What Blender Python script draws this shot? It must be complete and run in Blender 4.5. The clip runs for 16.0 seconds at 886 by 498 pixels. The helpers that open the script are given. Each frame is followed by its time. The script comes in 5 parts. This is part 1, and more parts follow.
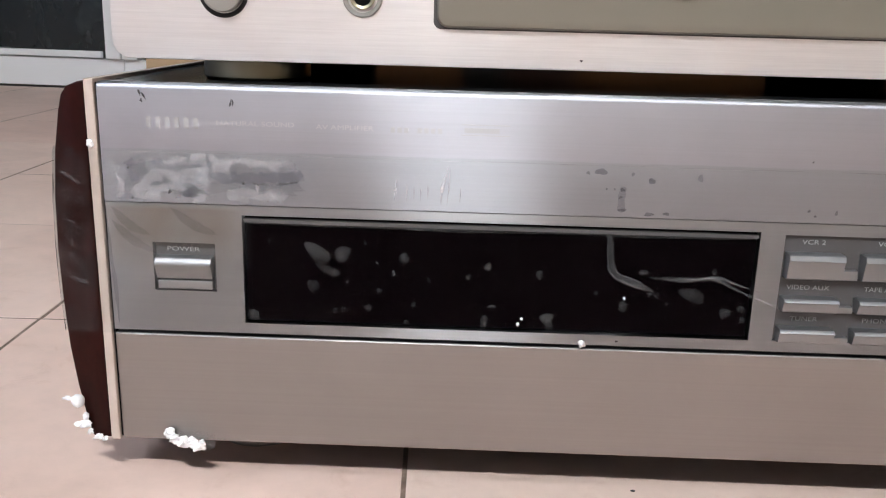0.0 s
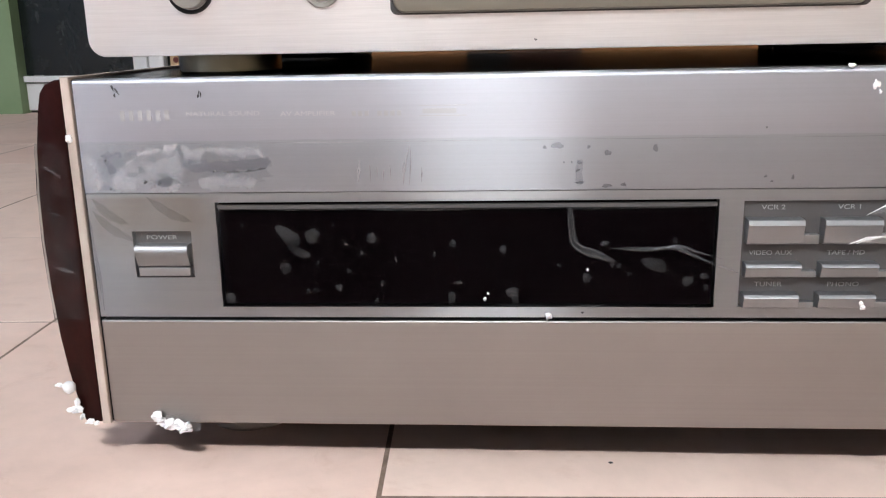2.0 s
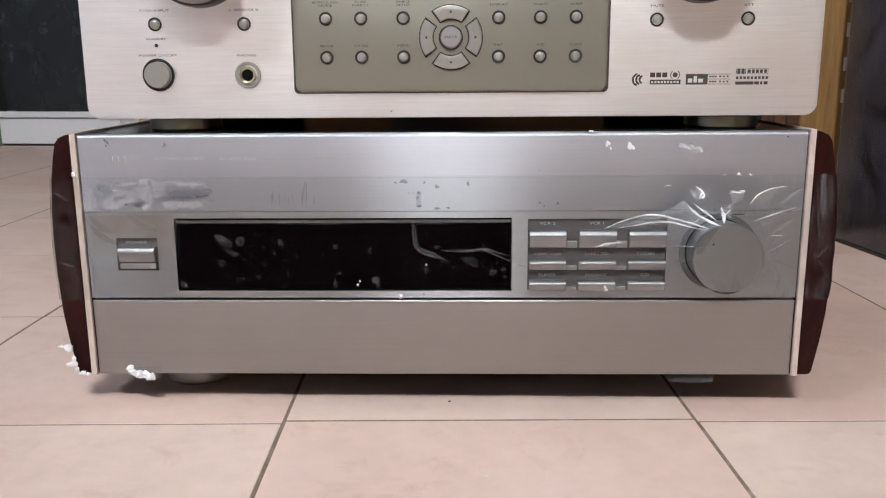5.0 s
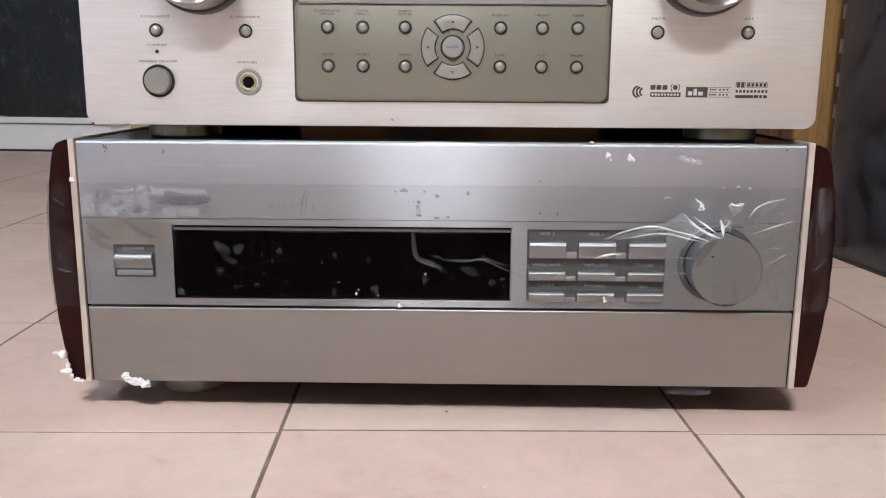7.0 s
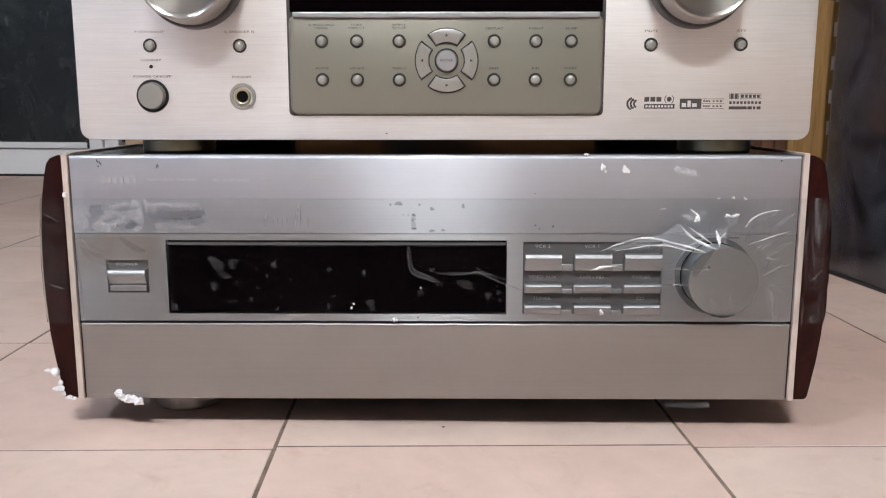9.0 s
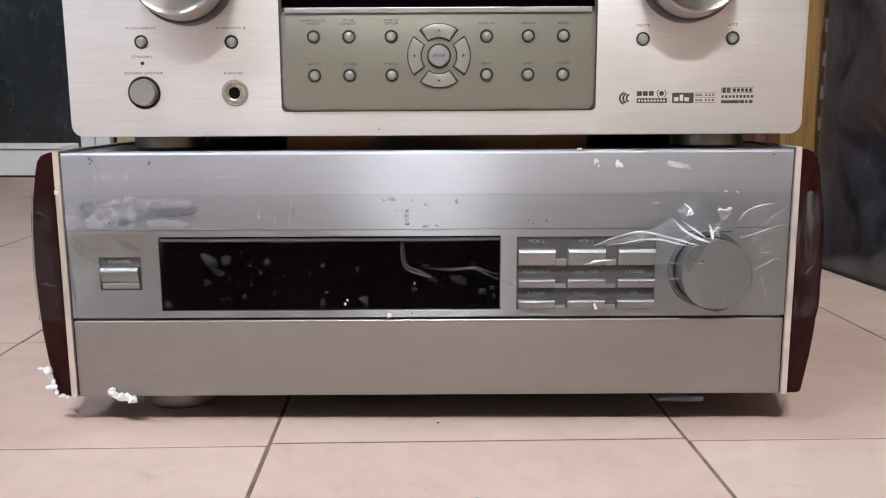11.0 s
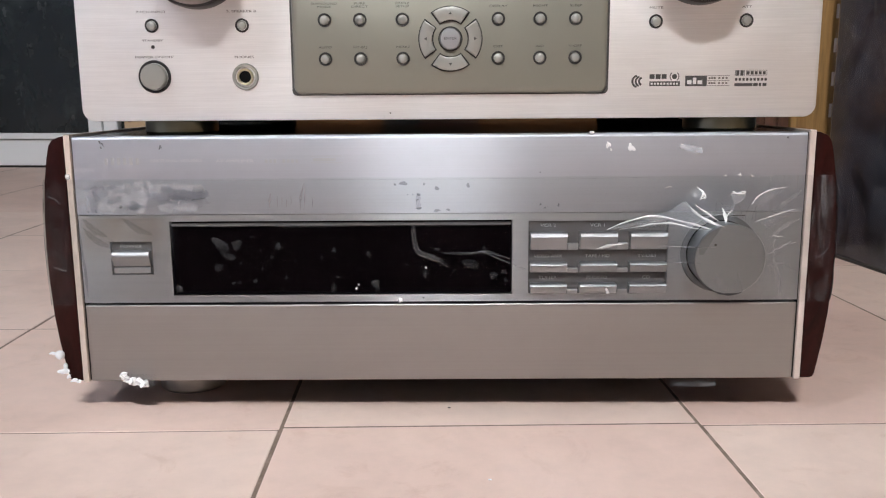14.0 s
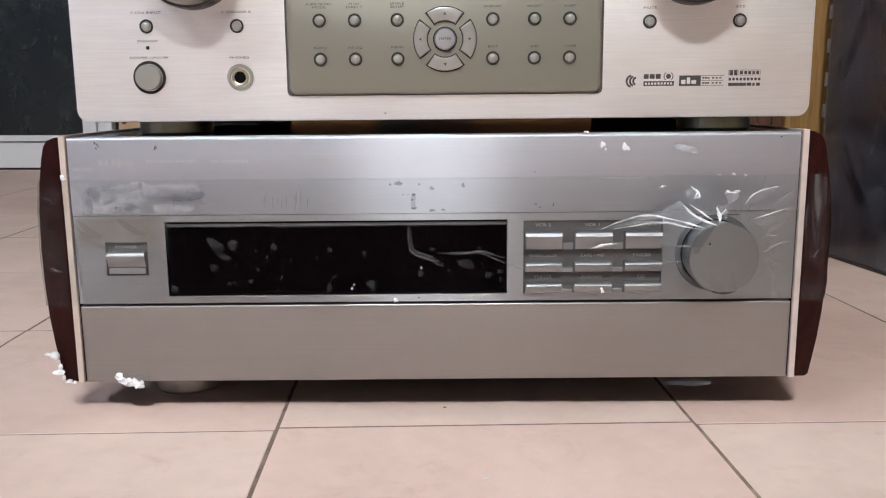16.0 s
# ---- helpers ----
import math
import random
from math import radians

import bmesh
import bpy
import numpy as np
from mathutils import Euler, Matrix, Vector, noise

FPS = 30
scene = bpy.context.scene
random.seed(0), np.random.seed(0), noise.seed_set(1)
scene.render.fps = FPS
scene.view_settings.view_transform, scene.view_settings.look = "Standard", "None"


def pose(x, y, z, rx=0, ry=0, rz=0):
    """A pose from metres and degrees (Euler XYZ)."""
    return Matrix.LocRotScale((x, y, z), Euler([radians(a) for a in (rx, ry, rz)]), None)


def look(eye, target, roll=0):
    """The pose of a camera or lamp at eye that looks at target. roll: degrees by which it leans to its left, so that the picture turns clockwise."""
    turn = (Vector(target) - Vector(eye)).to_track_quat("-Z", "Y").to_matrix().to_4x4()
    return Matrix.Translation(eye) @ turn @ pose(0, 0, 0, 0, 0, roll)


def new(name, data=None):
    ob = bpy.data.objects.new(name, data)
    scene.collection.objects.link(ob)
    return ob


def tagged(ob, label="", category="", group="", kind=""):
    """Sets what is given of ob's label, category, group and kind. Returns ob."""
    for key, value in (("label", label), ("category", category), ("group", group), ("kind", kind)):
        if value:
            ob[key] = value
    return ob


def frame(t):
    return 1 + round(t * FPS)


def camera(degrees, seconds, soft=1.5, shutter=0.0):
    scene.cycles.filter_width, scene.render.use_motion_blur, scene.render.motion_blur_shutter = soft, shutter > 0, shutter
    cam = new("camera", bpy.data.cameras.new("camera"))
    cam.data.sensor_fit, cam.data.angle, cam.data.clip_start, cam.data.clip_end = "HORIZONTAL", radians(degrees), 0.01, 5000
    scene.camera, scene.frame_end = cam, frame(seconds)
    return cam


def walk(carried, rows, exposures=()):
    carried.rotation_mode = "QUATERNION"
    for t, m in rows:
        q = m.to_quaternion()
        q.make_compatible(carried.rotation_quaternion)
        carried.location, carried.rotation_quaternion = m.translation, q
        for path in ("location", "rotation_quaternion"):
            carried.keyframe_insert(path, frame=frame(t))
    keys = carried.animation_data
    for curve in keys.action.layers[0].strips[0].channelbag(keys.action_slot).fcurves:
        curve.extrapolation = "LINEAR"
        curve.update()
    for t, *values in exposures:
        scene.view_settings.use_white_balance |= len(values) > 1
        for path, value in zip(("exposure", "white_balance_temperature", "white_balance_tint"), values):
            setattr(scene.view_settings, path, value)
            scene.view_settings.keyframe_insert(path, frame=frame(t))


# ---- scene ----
cam = camera(54.9, 16.0, soft=1.2)
PATH = [
    (0, (-0.0927, -0.3249, 0.1992), (-0.0269, 1.6048, -0.3208), 2.0),
    (0.5, (-0.0869, -0.3343, 0.1964), (-0.111, 1.5917, -0.3448), 1.0),
    (1, (-0.059, -0.3326, 0.1902), (-0.1669, 1.5945, -0.3332), -1.12),
    (1.5, (-0.0575, -0.3365, 0.1914), (-0.1215, 1.5922, -0.3344), -1.02),
    (2, (-0.0626, -0.3383, 0.1882), (-0.0896, 1.5997, -0.3034), -0.74),
    (2.5, (-0.062, -0.3383, 0.19), (-0.0552, 1.5992, -0.3032), -0.54),
    (3, (-0.055, -0.3438, 0.1914), (-0.0279, 1.5964, -0.2922), 0.04),
    (3.5, (-0.0327, -0.3585, 0.1984), (0.0061, 1.5805, -0.29), -0.36),
    (4, (-0.0285, -0.4389, 0.2155), (0.055, 1.498, -0.273), 0.25),
    (4.5, (-0.023, -0.506, 0.218), (-0.006, 1.445, -0.222), 0.6),
    (5, (-0.012, -0.508, 0.211), (0.042, 1.447, -0.205), 0.0),
    (7.5, (-0.019, -0.507, 0.21), (0.062, 1.453, -0.176), 0.8),
    (8, (-0.018, -0.508, 0.209), (0.061, 1.454, -0.171), 0.7),
    (8.5, (-0.019, -0.507, 0.203), (0.074, 1.458, -0.16), 0.8),
    (9, (-0.018, -0.506, 0.203), (0.072, 1.463, -0.132), 0.4),
    (11.5, (-0.018, -0.506, 0.199), (0.088, 1.463, -0.137), 0.1),
    (12, (-0.019, -0.506, 0.198), (0.076, 1.462, -0.146), 0.0),
    (12.5, (-0.019, -0.506, 0.198), (0.076, 1.46, -0.157), 0.1),
    (13, (-0.02, -0.506, 0.196), (0.067, 1.46, -0.161), 0.2),
    (13.5, (-0.021, -0.506, 0.196), (0.068, 1.461, -0.158), 0.1),
    (14, (-0.021, -0.505, 0.196), (0.069, 1.461, -0.16), 0.0),
    (14.5, (-0.02, -0.505, 0.195), (0.083, 1.46, -0.162), -0.0),
    (15, (-0.019, -0.505, 0.195), (0.089, 1.46, -0.163), 0.0),
    (15.5, (-0.02, -0.506, 0.194), (0.082, 1.46, -0.16), 0.0),
    (16, (-0.021, -0.506, 0.195), (0.08, 1.461, -0.157), -0.1),
]
walk(cam, [(t, pose(0, 0, 0, 0, 0, 3.0) @ look(eye, target, roll)) for t, eye, target, roll in PATH],
     exposures=[(0.0, 0.02), (0.5, 0.09), (2.5, 0.06), (3.0, 0.06), (3.5, -0.06), (4.0, -0.02), (4.6, -0.16), (16.0, -0.14)])
LAMP, LAMP_SIDE = 660.0, 195.0

# ---- light of the room: a ceiling tube and a cooler side lamp ----
world = bpy.data.worlds.new("room_air")
scene.world = world
world.use_nodes = True
world.node_tree.nodes["Background"].inputs[0].default_value = (0.5, 0.5, 0.52, 1)
world.node_tree.nodes["Background"].inputs[1].default_value = 0.05


# ---- material helpers ----
def mat(name, color, rough=0.5, metal=0.0, spec=0.5, **more):
    m = bpy.data.materials.new(name)
    m.use_nodes = True
    b = m.node_tree.nodes["Principled BSDF"]
    b.inputs["Base Color"].default_value = (*color, 1)
    b.inputs["Roughness"].default_value = rough
    b.inputs["Metallic"].default_value = metal
    b.inputs["Specular IOR Level"].default_value = spec
    for key, value in more.items():
        b.inputs[key.replace("_", " ")].default_value = value
    return m


def link(m, a, b):
    m.node_tree.links.new(a, b)


def coords(m, scale=(1, 1, 1), space="Object", turn=(0, 0, 0)):
    tc = m.node_tree.nodes.new("ShaderNodeTexCoord")
    mp = m.node_tree.nodes.new("ShaderNodeMapping")
    mp.inputs["Scale"].default_value = scale
    mp.inputs["Rotation"].default_value = turn
    link(m, tc.outputs[space], mp.inputs["Vector"])
    return mp.outputs["Vector"]


def noise_tex(m, vec, scale=1.0, detail=4.0, rough=0.6, distort=0.0):
    n = m.node_tree.nodes.new("ShaderNodeTexNoise")
    n.inputs["Scale"].default_value = scale
    n.inputs["Detail"].default_value = detail
    n.inputs["Roughness"].default_value = rough
    n.inputs["Distortion"].default_value = distort
    link(m, vec, n.inputs["Vector"])
    return n.outputs["Fac"]


def ramp(m, fac, stops):
    r = m.node_tree.nodes.new("ShaderNodeValToRGB")
    el = r.color_ramp.elements
    while len(el) < len(stops):
        el.new(0.5)
    for e, (p, c) in zip(el, stops):
        e.position = p
        e.color = (*c, 1) if len(c) == 3 else c
    link(m, fac, r.inputs["Fac"])
    return r.outputs["Color"]


def grey(v):
    return (v, v, v)


def mix(m, fac, a, b, kind="MIX"):
    n = m.node_tree.nodes.new("ShaderNodeMix")
    n.data_type = "RGBA"
    n.blend_type = kind
    for sock, val in ((n.inputs["Factor"], fac), (n.inputs["A"], a), (n.inputs["B"], b)):
        if isinstance(val, (int, float)):
            sock.default_value = val
        elif isinstance(val, tuple):
            sock.default_value = (*val, 1)
        else:
            link(m, val, sock)
    return n.outputs["Result"]


def bump(m, height, strength=0.2, dist=0.001, after=None):
    n = m.node_tree.nodes.new("ShaderNodeBump")
    n.inputs["Strength"].default_value = strength
    n.inputs["Distance"].default_value = dist
    link(m, height, n.inputs["Height"])
    if after:
        link(m, after, n.inputs["Normal"])
    return n.outputs["Normal"]


def bsdf(m):
    return m.node_tree.nodes["Principled BSDF"]


def brushed(name, color, rough, aniso, streak=0.05, along="x", grain=0.06):
    """Metal brushed along one axis: fine streaks, faint cloudy wear, anisotropic gloss."""
    m = mat(name, color, rough, 1.0)
    b = bsdf(m)
    fine = (26, 1100, 1100) if along == "x" else (1100, 1100, 26)
    v = noise_tex(m, coords(m, fine), 1.0, 3, 0.7)
    w = noise_tex(m, coords(m, (14, 14, 22)), 1.0, 5, 0.6)
    c = mix(m, 1.0, color, ramp(m, v, [(0.3, grey(1 - grain)), (0.7, grey(1.0))]), "MULTIPLY")
    c = mix(m, 1.0, c, ramp(m, w, [(0.35, grey(0.93)), (0.65, grey(1.0))]), "MULTIPLY")
    link(m, c, b.inputs["Base Color"])
    r = ramp(m, w, [(0.3, grey(rough * 0.9)), (0.7, grey(rough * 1.12))])
    link(m, r, b.inputs["Roughness"])
    b.inputs["Anisotropic"].default_value = aniso
    b.inputs["Anisotropic Rotation"].default_value = 0.25
    t = m.node_tree.nodes.new("ShaderNodeTangent")
    t.direction_type, t.axis = "RADIAL", "Z"
    link(m, t.outputs["Tangent"], b.inputs["Tangent"])
    link(m, bump(m, v, streak, 0.0004), b.inputs["Normal"])
    return m


def fine_brushed(name, color, rough, aniso, broad=0.25, spread=0.57):
    """Finely brushed plate: a narrow streak across the brushing over a broad sheen, cloudy wear."""
    m = bpy.data.materials.new(name)
    m.use_nodes = True
    nt = m.node_tree
    nt.nodes.clear()
    out = nt.nodes.new("ShaderNodeOutputMaterial")
    v = noise_tex(m, coords(m, (4, 900, 900)), 1.0, 3, 0.7)
    w = noise_tex(m, coords(m, (9, 9, 16)), 1.0, 6, 0.62)
    c = mix(m, 1.0, color, ramp(m, v, [(0.3, grey(0.95)), (0.7, grey(1.0))]), "MULTIPLY")
    c = mix(m, 1.0, c, ramp(m, w, [(0.35, grey(0.92)), (0.65, grey(1.0))]), "MULTIPLY")
    streak = nt.nodes.new("ShaderNodeBsdfAnisotropic")
    streak.distribution = "BECKMANN"
    streak.inputs["Roughness"].default_value = rough
    streak.inputs["Anisotropy"].default_value = aniso
    t = nt.nodes.new("ShaderNodeTangent")
    t.direction_type, t.axis = "RADIAL", "Z"
    link(m, t.outputs["Tangent"], streak.inputs["Tangent"])
    sheen = nt.nodes.new("ShaderNodeBsdfAnisotropic")
    sheen.distribution = "BECKMANN"
    sheen.inputs["Roughness"].default_value = spread
    sheen.inputs["Anisotropy"].default_value = 0.0
    k = nt.nodes.new("ShaderNodeMixShader")
    k.inputs[0].default_value = broad
    for n in (streak, sheen):
        link(m, c, n.inputs["Color"])
        link(m, bump(m, v, 0.03, 0.0004), n.inputs["Normal"])
    link(m, streak.outputs[0], k.inputs[1]), link(m, sheen.outputs[0], k.inputs[2])
    link(m, k.outputs[0], out.inputs[0])
    return m


# ---- materials ----
M = {}
M["amp_metal"] = fine_brushed("amp_brushed_aluminium", (0.49, 0.512, 0.568), 0.39, 0.80, 0.85, 0.54)
M["amp_mid"] = fine_brushed("amp_brushed_middle_panel", (0.44, 0.452, 0.475), 0.39, 0.80, 0.84)
M["amp_low"] = fine_brushed("amp_brushed_lower_flap", (0.415, 0.407, 0.397), 0.28, 0.50, 0.75)
M["recv_metal"] = brushed("receiver_pale_aluminium", (0.875, 0.87, 0.862), 0.56, 0.3, 0.2, grain=0.085)
M["flap"] = mat("flap_olive_grey_paint", (0.225, 0.215, 0.178), 0.42, 0.35)
link(M["flap"], bump(M["flap"], noise_tex(M["flap"], coords(M["flap"], (900, 900, 900)), 1, 2), 0.06, 0.0004), bsdf(M["flap"]).inputs["Normal"])
M["amp_knob"] = brushed("amp_knob_satin_grey", (0.335, 0.35, 0.365), 0.36, 0.4, 0.03, grain=0.04)
M["spun"] = brushed("spun_knob_aluminium", (0.46, 0.445, 0.42), 0.30, 0.7, 0.03)
[n for n in M["spun"].node_tree.nodes if n.type == "TANGENT"][0].axis = "Y"
M["button_metal"] = mat("button_satin_metal", (0.41, 0.415, 0.43), 0.45, 1.0)
M["pit"] = mat("dark_grey_recess", (0.105, 0.098, 0.100), 0.5, 0.2)
M["black"] = mat("black_enamel", (0.012, 0.012, 0.013), 0.35)
M["chassis"] = mat("matt_black_steel", (0.012, 0.011, 0.010), 0.95, spec=0.04)
M["black_gloss"] = mat("black_top_sheet", (0.012, 0.012, 0.014), 0.22)
M["window"] = mat("black_display_acrylic", (0.002, 0.001, 0.0015), 0.12, spec=0.02)
M["rubber"] = mat("black_rubber", (0.02, 0.02, 0.02), 0.8)
M["ink_dark"] = mat("dark_grey_print", (0.05, 0.047, 0.045), 0.6)
M["ink_flap"] = mat("dark_flap_lettering", (0.04, 0.038, 0.033), 0.6)
M["ink_text"] = mat("grey_lettering", (0.115, 0.105, 0.098), 0.6)
M["ring"] = mat("black_button_ring", (0.018, 0.017, 0.016), 0.5)
M["ink_fascia"] = mat("pale_silver_print", (0.43, 0.44, 0.46), 0.5)
M["ink_name"] = mat("silver_name_print", (0.53, 0.54, 0.56), 0.5)
M["ink_mid"] = mat("grey_print", (0.40, 0.40, 0.41), 0.5)
M["button_plastic"] = mat("grey_green_button", (0.33, 0.33, 0.305), 0.38, 0.5)
M["brass"] = mat("worn_brass", (0.52, 0.48, 0.34), 0.3, 1.0)
M["foot"] = mat("foot_olive_metal", (0.25, 0.235, 0.17), 0.30, 1.0)
M["hole"] = mat("unlit_hole", (0.004, 0.004, 0.004), 0.9, spec=0.1)
M["amp_foot"] = mat("foot_dull_metal", (0.37, 0.35, 0.32), 0.45, 0.8)
M["foam"] = mat("white_polystyrene", (0.86, 0.86, 0.875), 0.8)
M["cream"] = mat("cream_plastic_strip", (0.68, 0.56, 0.46), 0.45)
w = noise_tex(M["cream"], coords(M["cream"], (60, 60, 40)), 1, 4)
link(M["cream"], ramp(M["cream"], w, [(0.3, (0.48, 0.395, 0.345)), (0.65, (0.62, 0.53, 0.475))]), bsdf(M["cream"]).inputs["Base Color"])


def wood(name, dark, light, rough, scale, coat=0.0):
    m = mat(name, light, rough)
    v = coords(m, scale)
    a = noise_tex(m, v, 1.0, 6, 0.65, 1.2)
    g = noise_tex(m, coords(m, tuple(6 * s for s in scale)), 1.0, 3, 0.6)
    c = ramp(m, a, [(0.3, dark), (0.7, light)])
    c = mix(m, 1.0, c, ramp(m, g, [(0.3, grey(0.75)), (0.6, grey(1.0))]), "MULTIPLY")
    link(m, c, bsdf(m).inputs["Base Color"])
    link(m, bump(m, g, 0.1, 0.0005), bsdf(m).inputs["Normal"])
    bsdf(m).inputs["Coat Weight"].default_value = coat
    bsdf(m).inputs["Coat Roughness"].default_value = 0.12
    return m


M["rosewood"] = wood("dark_red_rosewood", (0.011, 0.0018, 0.0014), (0.030, 0.0050, 0.0040), 0.34, (60, 8, 26), 0.0)
bsdf(M["rosewood"]).inputs["Specular IOR Level"].default_value = 0.16
M["oak"] = wood("honey_oak_veneer", (0.185, 0.092, 0.025), (0.36, 0.205, 0.07), 0.5, (60, 60, 4))
M["plank"] = wood("orange_brown_plank", (0.20, 0.075, 0.020), (0.45, 0.20, 0.06), 0.5, (5, 60, 60))


# ---- mesh helpers ----
def part(name, bm, material, parent=None, label=""):
    me = bpy.data.meshes.new(name)
    bm.to_mesh(me)
    bm.free()
    for mm in material if isinstance(material, (list, tuple)) else [material]:
        me.materials.append(mm)
    ob = new(name, me)
    if parent:
        ob.parent = parent
    if label:
        ob["label"] = label
    return ob


def face_front(bm):
    """Turn the faces of an open sheet towards the viewer's side (-y)."""
    bm.normal_update()
    if sum(f.normal.y * f.calc_area() for f in bm.faces) > 0:
        bmesh.ops.reverse_faces(bm, faces=bm.faces)
    return bm


def smooth(ob, angle=40):
    for p in ob.data.polygons:
        p.use_smooth = True
    ob.data.set_sharp_from_angle(angle=radians(angle))
    return ob


def add_box(bm, x0, x1, y0, y1, z0, z1, bevel=0.0, seg=2):
    r = bmesh.ops.create_cube(bm, size=1)
    vs = r["verts"]
    bmesh.ops.scale(bm, vec=(x1 - x0, y1 - y0, z1 - z0), verts=vs)
    bmesh.ops.translate(bm, vec=((x0 + x1) / 2, (y0 + y1) / 2, (z0 + z1) / 2), verts=vs)
    if bevel:
        es = list({e for v in vs for e in v.link_edges})
        bmesh.ops.bevel(bm, geom=es, offset=bevel, segments=seg, affect="EDGES", profile=0.5)
    return bm


def box(x0, x1, y0, y1, z0, z1, bevel=0.0, seg=2):
    return add_box(bmesh.new(), x0, x1, y0, y1, z0, z1, bevel, seg)


def lathe(profile, cx, cz, n=64, cap=True):
    """A turned body about an axis that points at the viewer (-y): profile rows (radius, y)."""
    bm = bmesh.new()
    rings = []
    for r, y in profile:
        rings.append([bm.verts.new((cx + r * math.cos(2 * math.pi * i / n), y, cz + r * math.sin(2 * math.pi * i / n))) for i in range(n)])
    for a, b in zip(rings, rings[1:]):
        for i in range(n):
            bm.faces.new((a[i], a[(i + 1) % n], b[(i + 1) % n], b[i]))
    if cap:
        bm.faces.new(rings[-1])
        bm.faces.new(rings[0][::-1])
    bmesh.ops.recalc_face_normals(bm, faces=bm.faces)
    return bm


def turned(profile, cx, cy, n=48):
    """A turned body about an upright axis: profile rows (radius, z)."""
    bm = lathe([(r, -z) for r, z in profile], 0, 0, n)
    bmesh.ops.rotate(bm, cent=(0, 0, 0), matrix=Matrix.Rotation(radians(-90), 3, "X"), verts=bm.verts)
    zs = [v.co.z for v in bm.verts]
    if abs(max(zs) - max(z for _, z in profile)) > 1e-5:
        bmesh.ops.scale(bm, vec=(1, 1, -1), verts=bm.verts)
    bmesh.ops.translate(bm, vec=(cx, cy, 0), verts=bm.verts)
    bmesh.ops.recalc_face_normals(bm, faces=bm.faces)
    return bm


def prism(outline, y0, y1, bevel=0.0):
    """A plate with an outline in (x, z), from y0 (front) to y1 (back)."""
    bm = bmesh.new()
    f = [bm.verts.new((x, y0, z)) for x, z in outline]
    b = [bm.verts.new((x, y1, z)) for x, z in outline]
    n = len(outline)
    front = bm.faces.new(f)
    bm.faces.new(b[::-1])
    for i in range(n):
        bm.faces.new((f[i], b[i], b[(i + 1) % n], f[(i + 1) % n]))
    bmesh.ops.recalc_face_normals(bm, faces=bm.faces)
    if bevel:
        bmesh.ops.bevel(bm, geom=list(front.edges), offset=bevel, segments=2, affect="EDGES", profile=0.5)
    return bm


def rounded(x0, x1, z0, z1, r, n=8):
    pts = []
    for cx, cz, a0 in ((x1 - r, z1 - r, 0), (x0 + r, z1 - r, 90), (x0 + r, z0 + r, 180), (x1 - r, z0 + r, 270)):
        for i in range(n + 1):
            a = radians(a0 + 90 * i / n)
            pts.append((cx + r * math.cos(a), cz + r * math.sin(a)))
    return pts


def plate_with_holes(x0, x1, z0, z1, holes, y0, y1):
    """A flat plate pierced by rectangles (x0, x1, z0, z1), built from the cells between the cuts."""
    xs = sorted({x0, x1, *[h[0] for h in holes], *[h[1] for h in holes]})
    zs = sorted({z0, z1, *[h[2] for h in holes], *[h[3] for h in holes]})
    solid = {}
    for i in range(len(xs) - 1):
        for j in range(len(zs) - 1):
            cx, cz = (xs[i] + xs[i + 1]) / 2, (zs[j] + zs[j + 1]) / 2
            solid[i, j] = not any(h[0] < cx < h[1] and h[2] < cz < h[3] for h in holes)
    bm = bmesh.new()
    vf = {}

    def vert(i, j, y):
        if (i, j, y) not in vf:
            vf[i, j, y] = bm.verts.new((xs[i], y, zs[j]))
        return vf[i, j, y]

    for (i, j), s in solid.items():
        if not s:
            continue
        bm.faces.new([vert(i, j, y0), vert(i + 1, j, y0), vert(i + 1, j + 1, y0), vert(i, j + 1, y0)])
        bm.faces.new([vert(i, j, y1), vert(i, j + 1, y1), vert(i + 1, j + 1, y1), vert(i + 1, j, y1)])
        for di, dj, a, b in ((-1, 0, (i, j), (i, j + 1)), (1, 0, (i + 1, j + 1), (i + 1, j)), (0, -1, (i + 1, j), (i, j)), (0, 1, (i, j + 1), (i + 1, j + 1))):
            if not solid.get((i + di, j + dj), False):
                bm.faces.new([vert(*a, y0), vert(*b, y0), vert(*b, y1), vert(*a, y1)])
    bmesh.ops.recalc_face_normals(bm, faces=bm.faces)
    return bm


def lettering(name, text, x, z, y, size, material, parent, align="CENTER", stretch=1.0):
    """Printed letters that stand 0.1 mm proud of the surface at y."""
    cu = bpy.data.curves.new(name, "FONT")
    cu.body, cu.size, cu.align_x, cu.align_y = text, size, align, "CENTER"
    cu.extrude = 0.00005
    cu.resolution_u = 3
    tmp = bpy.data.objects.new(name, cu)
    scene.collection.objects.link(tmp)
    me = bpy.data.meshes.new_from_object(tmp.evaluated_get(bpy.context.evaluated_depsgraph_get()))
    bpy.data.objects.remove(tmp)
    for v in me.vertices:
        v.co = (x + v.co.x * stretch, y - 0.0001 - v.co.z, z + v.co.y)
    me.materials.clear()
    me.materials.append(material)
    ob = new(name, me)
    ob.parent = parent
    return ob


def thing(name, label, category, m=None, group="", kind=""):
    ob = new(name)
    ob.empty_display_size = 0.02
    if m:
        ob.matrix_world = m
    return tagged(ob, label, category, group, kind)


# ---- room ----
ROOM_W, ROOM_R, ROOM_B, ROOM_F, ROOM_H = -2.40, 2.0, -3.8, 1.85, 2.5

